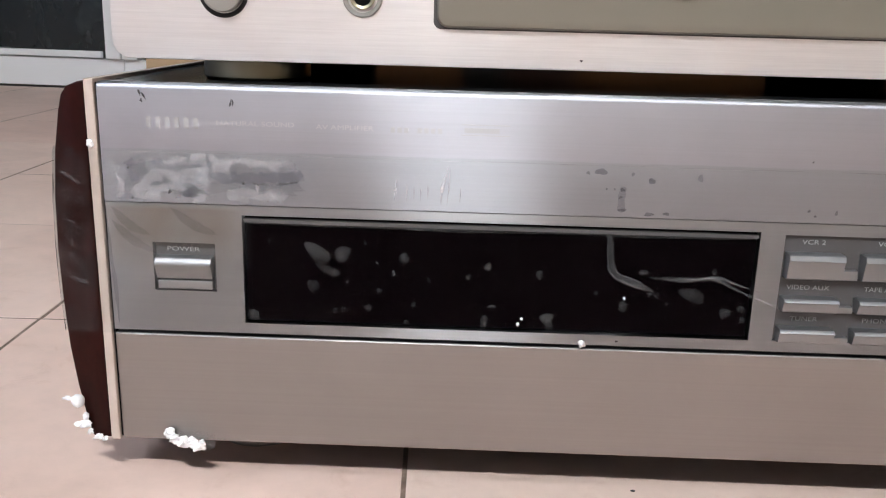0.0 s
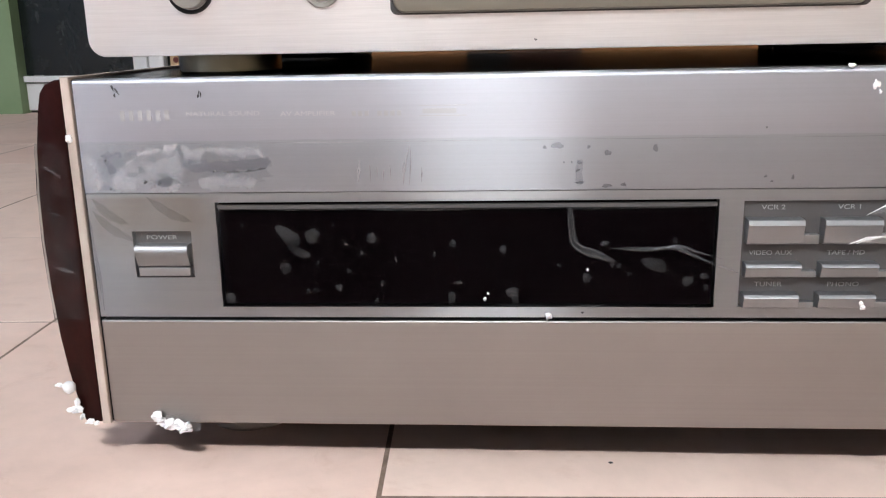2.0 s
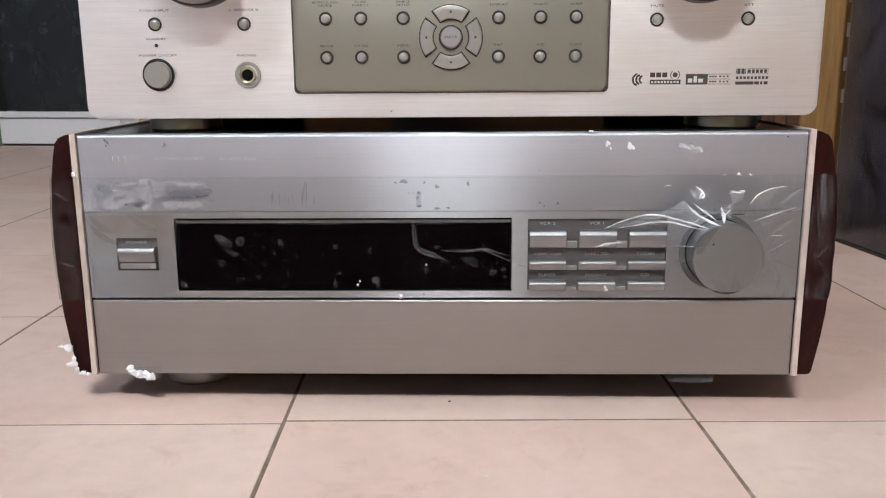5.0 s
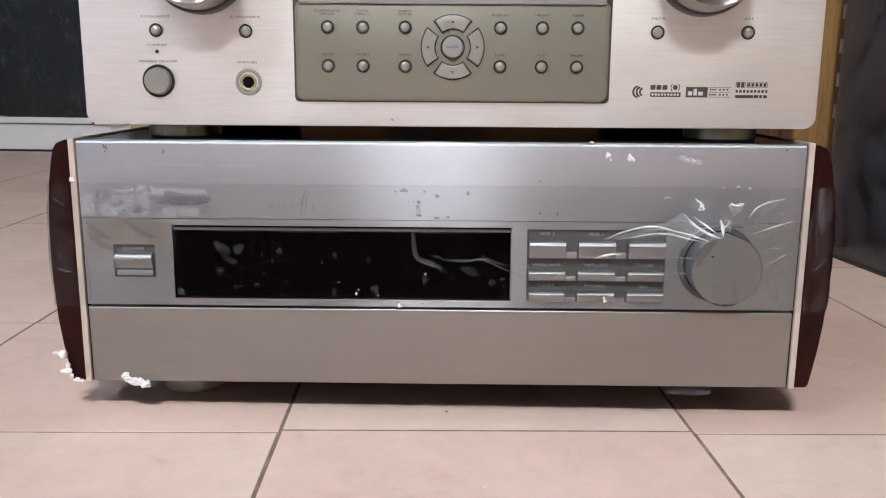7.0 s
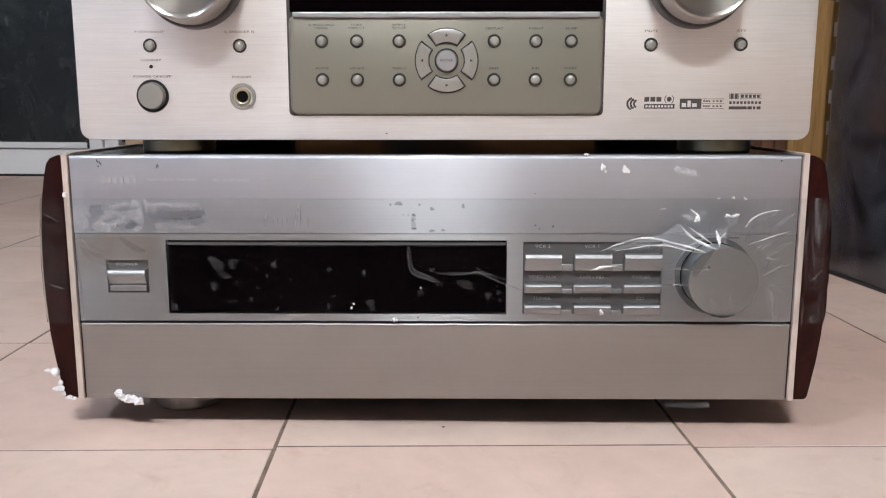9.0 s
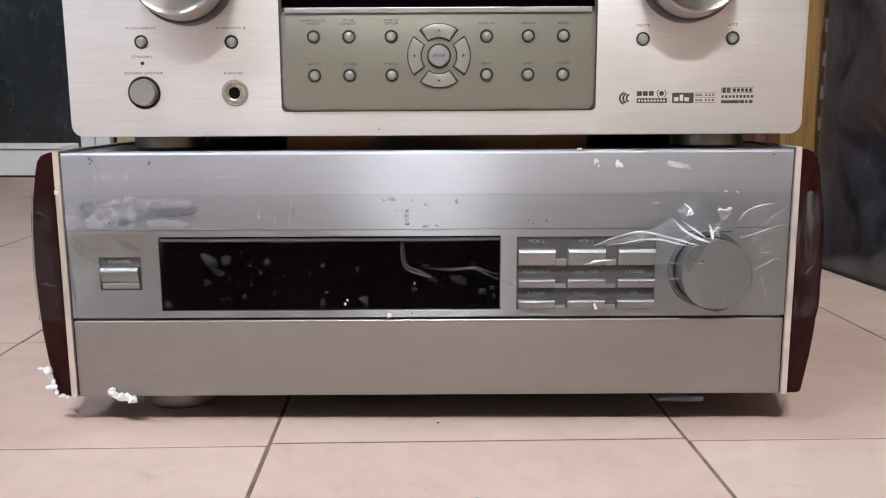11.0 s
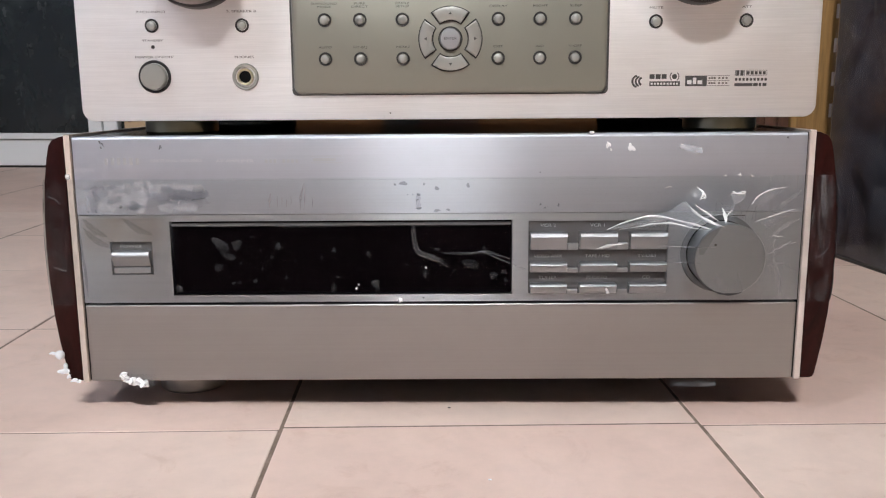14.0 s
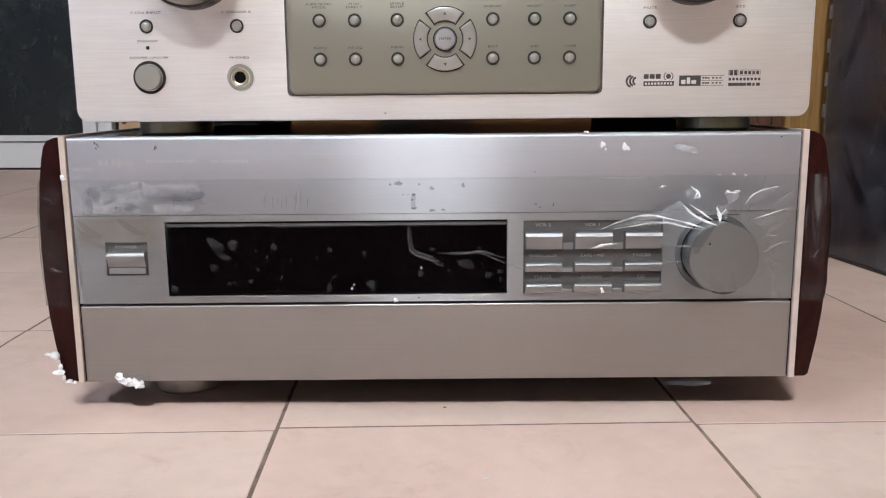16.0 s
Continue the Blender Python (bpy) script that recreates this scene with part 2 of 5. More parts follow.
M["green"] = mat("green_wall_paint", (0.20, 0.31, 0.16), 0.6)
g = noise_tex(M["green"], coords(M["green"], (3, 3, 3)), 1, 6)
link(M["green"], ramp(M["green"], g, [(0.3, (0.195, 0.295, 0.155)), (0.7, (0.275, 0.385, 0.225))]), bsdf(M["green"]).inputs["Base Color"])
link(M["green"], bump(M["green"], noise_tex(M["green"], coords(M["green"], (60, 60, 60)), 1, 4), 0.2, 0.002), bsdf(M["green"]).inputs["Normal"])
M["slate_blue"] = mat("slate_blue_paint", (0.16, 0.18, 0.27), 0.7)
M["plaster"] = mat("taupe_plaster", (0.062, 0.056, 0.05), 0.8)
link(M["plaster"], bump(M["plaster"], noise_tex(M["plaster"], coords(M["plaster"], (40, 40, 40)), 1, 4), 0.15, 0.002), bsdf(M["plaster"]).inputs["Normal"])
M["ceiling"] = mat("grey_ceiling_paint", (0.17, 0.165, 0.16), 0.85)

# floor: ceramic tiles 25 cm square, laid three degrees off the amplifier's line
M["grout"] = mat("grey_brown_grout", (0.17, 0.135, 0.115), 0.95)
M["tile"] = mat("pinkish_beige_ceramic", (0.56, 0.44, 0.38), 0.38)
tm = M["tile"]
bsdf(tm).inputs["Specular IOR Level"].default_value = 0.1
gm = M["grout"]
link(gm, ramp(gm, noise_tex(gm, coords(gm, (70, 70, 70)), 1, 5, 0.7), [(0.32, (0.13, 0.088, 0.066)), (0.5, (0.22, 0.155, 0.12)), (0.7, (0.36, 0.27, 0.22))]), bsdf(gm).inputs["Base Color"])
place = tm.node_tree.nodes.new("ShaderNodeNewGeometry").outputs["Position"]
big = noise_tex(tm, place, 5.0, 6, 0.62, 0.8)
small = noise_tex(tm, place, 60.0, 5, 0.65)
stain = noise_tex(tm, place, 17.0, 6, 0.7, 1.5)
inf = tm.node_tree.nodes.new("ShaderNodeObjectInfo")
tc = ramp(tm, big, [(0.3, (0.69, 0.53, 0.465)), (0.55, (0.78, 0.61, 0.535)), (0.75, (0.83, 0.66, 0.59))])
tc = mix(tm, 1.0, tc, ramp(tm, small, [(0.3, grey(0.94)), (0.6, grey(1.0))]), "MULTIPLY")
tc = mix(tm, 1.0, tc, ramp(tm, inf.outputs["Random"], [(0.0, (0.98, 0.925, 0.91)), (0.5, (0.985, 0.975, 0.97)), (1.0, (1.02, 1.03, 1.02))]), "MULTIPLY")
tc = mix(tm, 1.0, tc, ramp(tm, stain, [(0.30, (0.92, 0.885, 0.865)), (0.44, grey(1.0))]), "MULTIPLY")
link(tm, tc, bsdf(tm).inputs["Base Color"])
link(tm, ramp(tm, small, [(0.3, grey(0.46)), (0.7, grey(0.62))]), bsdf(tm).inputs["Roughness"])
link(tm, bump(tm, small, 0.05, 0.001), bsdf(tm).inputs["Normal"])

floor = part("floor", box(ROOM_W - 0.1, ROOM_R + 0.1, ROOM_B - 0.1, ROOM_F + 0.1, -0.06, -0.0004), M["grout"])
tagged(floor, "pinkish beige ceramic tile floor with grey-brown grout", "floor", kind="structure")

# unseen west wall, its blue chosen for the cool reflection on the fronts
M["pale_blue"] = mat("pale_blue_grey_plaster", (0.27, 0.31, 0.40), 0.8)
link(M["pale_blue"], bump(M["pale_blue"], noise_tex(M["pale_blue"], coords(M["pale_blue"], (40, 40, 40)), 1, 4), 0.15, 0.002), bsdf(M["pale_blue"]).inputs["Normal"])
wall_west = part("wall_west", box(ROOM_W - 0.12, ROOM_W, ROOM_B, ROOM_F + 0.12, -0.002, ROOM_H), M["pale_blue"])
tagged(wall_west, "unseen pale blue-grey wall, added to tint reflections on the left", "wall", kind="structure")
wall_return = part("wall_return", box(ROOM_W + 0.002, -1.446, 1.76, ROOM_F + 0.12, -0.002, ROOM_H), M["slate_blue"])
tagged(wall_return, "dull slate blue wall beside the green pier", "wall", kind="structure")
wall_pier = part("wall_pier", box(-1.445, -1.260, 1.79, ROOM_F + 0.12, -0.002, ROOM_H), M["green"])
tagged(wall_pier, "green painted wall pier beside the glazed door", "wall", kind="structure")
# unseen east wall, its dark ochre chosen to dim reflections on the right
M["ochre"] = mat("warm_ochre_plaster", (0.22, 0.17, 0.12), 0.8)
link(M["ochre"], bump(M["ochre"], noise_tex(M["ochre"], coords(M["ochre"], (40, 40, 40)), 1, 4), 0.15, 0.002), bsdf(M["ochre"]).inputs["Normal"])
wall_east = part("wall_east", box(ROOM_R, ROOM_R + 0.12, ROOM_B, ROOM_F + 0.12, -0.002, ROOM_H), M["ochre"])
tagged(wall_east, "unseen ochre wall, added to dim and warm reflections on the right", "wall", kind="structure")
# unseen wall behind the camera, kept dark to deepen shade under the amplifier
wall_south = part("wall_south", box(ROOM_W - 0.12, ROOM_R + 0.12, ROOM_B - 0.12, ROOM_B, -0.002, ROOM_H), M["plaster"])
tagged(wall_south, "unseen dark taupe wall, added to hold back fill light", "wall", kind="structure")
wall_north = part("wall_north", plate_with_holes(-1.259, ROOM_R, -0.002, ROOM_H, [(-1.258, -0.30, -0.01, 2.05)], ROOM_F + 0.003, ROOM_F + 0.12), M["plaster"])
tagged(wall_north, "unseen dark taupe wall, added to hold back fill light with a door opening", "wall", kind="structure")
ceiling = part("ceiling", box(ROOM_W - 0.12, ROOM_R + 0.12, ROOM_B - 0.12, ROOM_F + 0.12, ROOM_H, ROOM_H + 0.1), M["ceiling"])
tagged(ceiling, "plain grey painted ceiling", "ceiling", kind="structure")

# ceiling lamp behind the camera
M["lamp_glow"] = bpy.data.materials.new("lamp_diffuser_glow")
M["lamp_glow"].use_nodes = True
nt = M["lamp_glow"].node_tree
nt.nodes.clear()
em, out = nt.nodes.new("ShaderNodeEmission"), nt.nodes.new("ShaderNodeOutputMaterial")
em.inputs[0].default_value, em.inputs[1].default_value = (1.0, 1.01, 1.02, 1), LAMP
nt.links.new(em.outputs[0], out.inputs[0])
M["white_metal"] = mat("white_enamelled_metal", (0.8, 0.8, 0.8), 0.4)
lamp = thing("ceiling_lamp", "long white tube lamp with glowing diffuser under the ceiling", "lamp")
LX, LY, LW, LD = -0.08, -2.25, 0.55, 0.10
part("housing", box(LX - LW / 2 - 0.02, LX + LW / 2 + 0.02, LY - LD / 2 - 0.02, LY + LD / 2 + 0.02, ROOM_H - 0.06, ROOM_H, 0.004), M["white_metal"], lamp)
part("diffuser", box(LX - LW / 2, LX + LW / 2, LY - LD / 2, LY + LD / 2, ROOM_H - 0.075, ROOM_H - 0.0602, 0.004), M["lamp_glow"], lamp, "glowing warm white diffuser")

# second lamp towards the west wall, a little cooler
M["side_glow"] = M["lamp_glow"].copy()
M["side_glow"].name = "cool_lamp_glow"
M["side_glow"].node_tree.nodes["Emission"].inputs[0].default_value = (0.90, 0.97, 1.08, 1)
M["side_glow"].node_tree.nodes["Emission"].inputs[1].default_value = LAMP_SIDE
side_lamp = thing("ceiling_lamp", "white tube lamp with cool glowing diffuser under the ceiling", "lamp")
part("housing", box(-2.02, -1.38, -1.64, -1.50, ROOM_H - 0.06, ROOM_H, 0.004), M["white_metal"], side_lamp)
part("diffuser", box(-2.00, -1.40, -1.62, -1.52, ROOM_H - 0.075, ROOM_H - 0.0602, 0.004), M["side_glow"], side_lamp, "cool white diffuser")

# glazed door in the north wall
M["door_white"] = mat("white_aluminium_frame", (0.80, 0.82, 0.83), 0.4)
M["door_glass"] = mat("black_reflecting_door_glass", (0.008, 0.012, 0.012), 0.12)
dg = M["door_glass"]
link(dg, ramp(dg, noise_tex(dg, coords(dg, (9, 9, 7)), 1, 7, 0.7, 0.8), [(0.35, (0.006, 0.009, 0.009)), (0.55, (0.012, 0.017, 0.017)), (0.72, (0.035, 0.044, 0.042))]), bsdf(dg).inputs["Base Color"])
link(dg, ramp(dg, noise_tex(dg, coords(dg, (22, 22, 16)), 1, 5, 0.6), [(0.3, grey(0.10)), (0.7, grey(0.32))]), bsdf(dg).inputs["Roughness"])
M["dark"] = mat("dark_seal", (0.03, 0.03, 0.03), 0.7)
door = thing("door_1", "closed white aluminium door with dark glass pane", "door", kind="structure")
DY = ROOM_F
part("kick_panel", box(-1.259, -0.925, DY - 0.03, DY + 0.01, 0.006, 0.075, 0.002), M["door_white"], door)
part("bottom_rail", box(-1.259, -0.975, DY - 0.04, DY - 0.031, 0.078, 0.094, 0.002), M["door_white"], door)
part("stile", box(-0.924, -0.885, DY - 0.045, DY + 0.01, 0.0755, 2.04, 0.003), M["door_white"], door)
part("stile", box(-0.965, -0.928, DY - 0.045, DY + 0.01, 0.0755, 2.04, 0.003), M["door_white"], door)
part("stile", box(-1.259, -1.25, DY + 0.011, DY + 0.05, 0.0, 2.04, 0.003), M["door_white"], door)
part("pane", box(-1.259, -0.9655, DY - 0.02, DY - 0.01, 0.0955, 2.03), M["door_glass"], door, "dark reflecting glass pane")
part("pane", box(-0.8845, -0.31, DY - 0.02, DY - 0.01, 0.0955, 2.03), M["door_glass"], door, "dark reflecting glass pane")
part("kick_panel", box(-0.9245, -0.31, DY - 0.03, DY + 0.01, 0.006, 0.075, 0.002), M["door_white"], door)
part("threshold", box(-1.259, -0.30, DY - 0.02, DY + 0.06, -0.0018, 0.0055), M["dark"], door)

# ---- integrated amplifier ----
LEVEL = pose(0.0007, 0, 0, 0, -0.4, 0)
amp = thing("amplifier", "silver brushed-metal amplifier with dark red wooden sides on tiled floor", "amplifier", LEVEL)
AT, AB = 0.1732, 0.0225        # top and bottom of the front
AW = 0.2168
part("chassis", box(-AW, AW, 0.006, 0.415, 0.026, AT - 0.0016, 0.001), M["chassis"], amp, "black steel chassis")
part("top_cover", box(-0.2165, 0.2165, 0.0075, 0.415, AT - 0.0014, AT - 0.0002, 0.0004), M["black_gloss"], amp, "black top cover")
# upper fascia with a rolled top edge
bm = bmesh.new()
prof = [(0.0, 0.1264), (0.0, AT - 0.0022)]
prof += [(0.0022 - 0.0022 * math.cos(radians(a)), AT - 0.0022 + 0.0022 * math.sin(radians(a))) for a in range(15, 91, 15)]
prof += [(0.007, AT), (0.007, 0.1264)]
rows = [[bm.verts.new((x, y, z)) for y, z in prof] for x in (-AW, AW)]
for i in range(len(prof)):
    j = (i + 1) % len(prof)
    bm.faces.new((rows[0][i], rows[1][i], rows[1][j], rows[0][j]))
bm.faces.new(rows[0][::-1]), bm.faces.new(rows[1])
bmesh.ops.recalc_face_normals(bm, faces=bm.faces)
smooth(part("upper_fascia", bm, M["amp_metal"], amp), 30)
DX0, DX1, DZ0, DZ1 = -0.1622, 0.0438, 0.0767, 0.1221
BX0, BX1, BZ0, BZ1 = 0.0535, 0.1373, 0.0769, 0.1213
PX0, PX1, PZ0, PZ1 = -0.1988, -0.1734, 0.0898, 0.1100
part("middle_fascia", plate_with_holes(-AW, AW, 0.0722, 0.1260, [(DX0, DX1, DZ0, DZ1), (BX0, BX1, BZ0, BZ1), (PX0, PX1, PZ0, PZ1)], 0.0003, 0.007), M["amp_mid"], amp)
part("lower_door", box(-AW, AW, 0.0, 0.007, AB, 0.0707, 0.0007), M["amp_low"], amp, "plain brushed lower flap, closed")
# display window, set back behind a thin lip
part("display_window", box(DX0 + 0.0004, DX1 - 0.0004, 0.0030, 0.0058, DZ0 + 0.0004, DZ1 - 0.0004, 0.0003), M["window"], amp, "black glossy display window")
part("display_lip", box(DX0 + 0.0004, DX1 - 0.0004, 0.0012, 0.0029, DZ1 - 0.0030, DZ1 - 0.0014), M["pit"], amp)
# power key
part("key_well", box(PX0 + 0.0002, PX1 - 0.0002, 0.0028, 0.0058, PZ0 + 0.0002, PZ1 - 0.0002), M["pit"], amp)
bm = bmesh.new()
prof = [(0.0027, 0.0950), (-0.0008, 0.0952), (-0.0014, 0.0962), (-0.0025, 0.0990), (-0.0036, 0.1012), (-0.0036, 0.1020), (-0.0024, 0.1041), (-0.0018, 0.1044), (0.0027, 0.1044)]
rows = [[bm.verts.new((x, y, z)) for y, z in prof] for x in (PX0 + 0.0016, PX1 - 0.0012)]
for i in range(len(prof)):
    j = (i + 1) % len(prof)
    bm.faces.new((rows[0][i], rows[1][i], rows[1][j], rows[0][j]))
bm.faces.new(rows[0][::-1]), bm.faces.new(rows[1])
bmesh.ops.recalc_face_normals(bm, faces=bm.faces)
smooth(part("power_key", bm, M["button_metal"], amp, "satin metal power key"), 50)
part("key_foot", box(PX0 + 0.0016, PX1 - 0.0014, -0.0006, 0.0027, 0.0906, 0.0944, 0.0004), M["button_metal"], amp)
lettering("letters", "POWER", (PX0 + PX1) / 2 - 0.001, 0.1068, 0.0027, 0.0026, M["ink_mid"], amp, stretch=1.5)
# nine input keys in a dark bezel
part("key_bezel", box(BX0 + 0.0002, BX1 - 0.0002, 0.0018, 0.0058, BZ0 + 0.0002, BZ1 - 0.0002), M["pit"], amp, "dark grey key bezel")
COLS = [(0.0546, 0.0764), (0.0843, 0.1064), (0.1142, 0.1362)]
ROWS3 = [(0.1041, 0.1143), (0.0903, 0.0961), (0.0773, 0.0832)]


def input_key(x0, x1, z0, z1):
    bm = bmesh.new()
    h = z1 - z0
    prof = [(0.0017, z0), (-0.0026, z0), (-0.0032, z0 + 0.0005), (-0.0042, z1 - 0.30 * h), (-0.0047, z1 - 0.22 * h), (-0.0045, z1 - 0.17 * h), (-0.0040, z1 - 0.0004), (-0.0034, z1), (0.0017, z1)]
    rows = [[bm.verts.new((x, y, z)) for y, z in prof] for x in (x0, x1)]
    for i in range(len(prof)):
        j = (i + 1) % len(prof)
        bm.faces.new((rows[0][i], rows[1][i], rows[1][j], rows[0][j]))
    bm.faces.new(rows[0][::-1]), bm.faces.new(rows[1])
    bmesh.ops.recalc_face_normals(bm, faces=bm.faces)
    return smooth(part("input_key", bm, M["button_metal"], amp), 30)


for z0, z1 in ROWS3:
    for x0, x1 in COLS:
        input_key(x0, x1, z0, z1)
    for xa in (0.0770, 0.1070):
        part("key_stop", box(xa, xa + 0.0064, -0.0012, 0.0017, z0 - 0.0004, z0 + (0.0036 if z0 > 0.1 else 0.0022), 0.0003), M["button_metal"], amp)
KEY_NAMES = [("VCR 2", "VCR 1", "LD/TV"), ("VIDEO AUX", "TAPE / MD", "TV/DBS"), ("TUNER", "PHONO", "CD")]
for (z0, z1), names, up in zip(ROWS3, KEY_NAMES, (0.0040, 0.0034, 0.0030)):
    for (x0, x1), text in zip(COLS, names):
        lettering("letters", text, (x0 + x1) / 2, z1 + up, 0.0017, 0.0027, M["ink_mid"], amp, stretch=1.3 if len(text) < 8 else 1.2)
# volume knob
M["well"] = mat("dull_grey_knob_ring", (0.20, 0.20, 0.205), 0.45, 0.6)
KX, KZ = 0.1685, 0.1010
smooth(part("knob_well", lathe([(0.0236, 0.0003), (0.0236, -0.0007), (0.0232, -0.0010), (0.0226, -0.0006), (0.0200, -0.0002)], KX, KZ, 72, False), M["well"], amp, "dull grey ring round the knob"), 40)
part("knob_gap", lathe([(0.0203, 0.0002), (0.0203, -0.0005)], KX, KZ, 72), M["hole"], amp)
knob = smooth(part("volume_knob", lathe([(0.0196, 0.0), (0.0207, -0.017), (0.0208, -0.0188), (0.0202, -0.0197), (0.004, -0.0200)], KX, KZ, 72), M["amp_knob"], amp, "large round grey volume knob"), 30)
part("pointer_dot", lathe([(0.0007, -0.0199), (0.0007, -0.0203)], KX - 0.0090, KZ + 0.0086, 16), M["ink_dark"], knob)
part("scale_mark", box(KX - 0.012, KX + 0.014, -0.0003, 0.0003, 0.1236, 0.1242), M["pit"], amp)
# printing on the upper fascia: maker's mark and model as plain bars
for k in range(6):
    x = -0.1981 + k * 0.0037
    part("maker_mark", box(x, x + 0.0018, -0.0001, 0.0002, 0.1562, 0.1604), M["ink_fascia"], amp)
lettering("letters", "NATURAL SOUND", -0.1556, 0.1586, 0.0, 0.0026, M["ink_name"], amp, stretch=1.42)
lettering("letters", "AV AMPLIFIER", -0.1208, 0.1582, 0.0, 0.0026, M["ink_name"], amp, stretch=1.42)
for k in range(8):
    if k != 3:
        part("model_mark", box(-0.1030 + 0.0026 * k, -0.1013 + 0.0026 * k, -0.0001, 0.0002, 0.1570, 0.1590), M["ink_fascia"], amp)
for z in (0.1566, 0.1606):
    part("emblem_line", box(-0.0758, -0.0570, -0.0001, 0.0002, z, z + 0.0004), M["ink_fascia"], amp)
part("emblem_bar", box(-0.0745, -0.0610, -0.0001, 0.0002, 0.1577, 0.1596), M["ink_fascia"], amp)
# wooden cheeks and cream strips
CHEEK = [(0.2216, 0.0228), (0.2272, 0.0228), (0.2290, 0.0233), (0.2302, 0.0250), (0.2316, 0.0330), (0.2340, 0.0470), (0.2360, 0.0640), (0.2371, 0.0850), (0.2374, 0.1060),
         (0.2367, 0.1270), (0.2350, 0.1460), (0.2325, 0.1610), (0.2308, 0.1680), (0.2285, 0.1712), (0.2240, 0.1731), (0.2216, 0.1734)]
for side in (-1, 1):
    smooth(part("side_panel", prism([(side * x, z) for x, z in CHEEK], -0.0005, 0.415, 0.0006), M["rosewood"], amp, "dark red lacquered wooden side panel"), 35)
    part("edge_strip", prism([(side * x, z) for x, z in ((0.2177, 0.0222), (0.2214, 0.0222), (0.2214, 0.1742), (0.2177, 0.1742))], -0.0010, 0.40, 0.0004), M["cream"], amp, "cream coloured plastic edge strip")
    part("seam", prism([(side * x, z) for x, z in ((0.21685, 0.0230), (0.21765, 0.0230), (0.21765, 0.1728), (0.21685, 0.1728))], 0.0012, 0.40), M["hole"], amp, "dark gap beside the edge strip")
for x in (-0.170, 0.172):
    for y in (0.056 if x < 0 else 0.095, 0.350):
        smooth(part("foot", turned([(0.0205, -0.007 * x), (0.0222, 0.002 - 0.007 * x), (0.0222, 0.014), (0.0205, 0.0262)], x, y), M["amp_foot"], amp, "round dull metal foot"), 40)

# ---- receiver on top of it ----
recv = thing("receiver", "pale champagne aluminium audio receiver standing on the amplifier", "receiver", pose(0.0023, 0, 0, 0, -0.4, 0))
RY, RB, RT = 0.0170, 0.1814, 0.3400
RX0, RX1 = -0.2178, 0.2258
smooth(part("front_plate", prism(rounded(RX0, RX1, RB, RT, 0.0075), RY, RY + 0.008, 0.0006), M["recv_metal"], recv, "pale brushed aluminium front"), 30)
part("case", box(RX0 + 0.004, RX1 - 0.004, RY + 0.0082, 0.385, RB + 0.004, RT - 0.002, 0.002), M["black"], recv, "black steel case")
FX0, FX1, FZ0, FZ1 = -0.0884, 0.0990, 0.1966, 0.2555
smooth(part("flap", prism(rounded(FX0, FX1, FZ0, FZ1, 0.0048, 5), RY - 0.0035, RY, 0.0026), M["flap"], recv, "olive grey control flap"), 30)
part("flap_lip", box(FX0 + 0.003, FX1 - 0.003, RY - 0.0050, RY - 0.0002, FZ1 - 0.0022, FZ1 + 0.0010, 0.0005), M["button_metal"], recv)
part("flap_shadow_gap", prism(rounded(FX0 - 0.0012, FX1 + 0.0012, FZ0 - 0.0006, 0.318, 0.003, 5), RY - 0.0004, RY + 0.001), M["ink_dark"], recv)
part("display_window", box(FX0 + 0.001, FX1 - 0.001, RY - 0.0030, RY - 0.0005, FZ1 + 0.0012, 0.315, 0.0006), M["window"], recv, "black glossy display window")
FY = RY - 0.0035


def push_button(x, z, y, r0, r1, proud, name, material, ring=None):
    hold = part("button_ring", lathe([(r0, y + 0.001), (r0, y - 0.0004), (r0 - 0.0004, y - 0.0007), (r1 + 0.0004, y - 0.0005), (r1 + 0.0003, y + 0.0005)], x, z, 32), ring or M["ring"], recv)
    smooth(hold, 30)
    cap = part(name, lathe([(r1, y), (r1, y - proud + 0.0005), (r1 - 0.0005, y - proud), (r1 * 0.4, y - proud - 0.0003)], x, z, 32), material, recv)
    return smooth(cap, 30)


for x, z in ((-0.1722, 0.2376), (-0.1183, 0.2374), (0.1276, 0.2379), (0.1811, 0.2381)):
    push_button(x, z, RY, 0.0041, 0.0026, 0.0022, "push_button", M["button_plastic"])
push_button(-0.1722, 0.2078, RY, 0.0098, 0.0077, 0.0040, "power_button", M["button_plastic"], M["black"])
part("standby_lamp", lathe([(0.0011, RY + 0.001), (0.0011, RY - 0.0003)], -0.1722, 0.2252, 16), M["black"], recv)
jack = smooth(part("phones_jack", lathe([(0.0079, RY + 0.002), (0.0079, RY - 0.0008), (0.0074, RY - 0.0012), (0.0060, RY - 0.0010), (0.0058, RY + 0.0005)], -0.1175, 0.2074, 40), M["button_plastic"], recv, "headphone socket"), 30)
smooth(part("brass_ring", lathe([(0.0049, RY), (0.0049, RY - 0.0018), (0.0045, RY - 0.0021), (0.0036, RY - 0.0018), (0.0034, RY - 0.0004)], -0.1175, 0.2074, 40, False), M["brass"], jack), 30)
part("hole", lathe([(0.0040, RY - 0.0001), (0.0034, RY - 0.0014)], -0.1175, 0.2074, 24), M["hole"], jack)
BTX = (-0.0686, -0.0477, -0.0225, 0.0340, 0.0587, 0.0796)
for x in BTX:
    for z in (0.2398, 0.2173):
        push_button(x, z, FY, 0.0040, 0.0026, 0.0020, "push_button", M["button_plastic"])
# cursor pad
CX, CZ = 0.0057, 0.2285


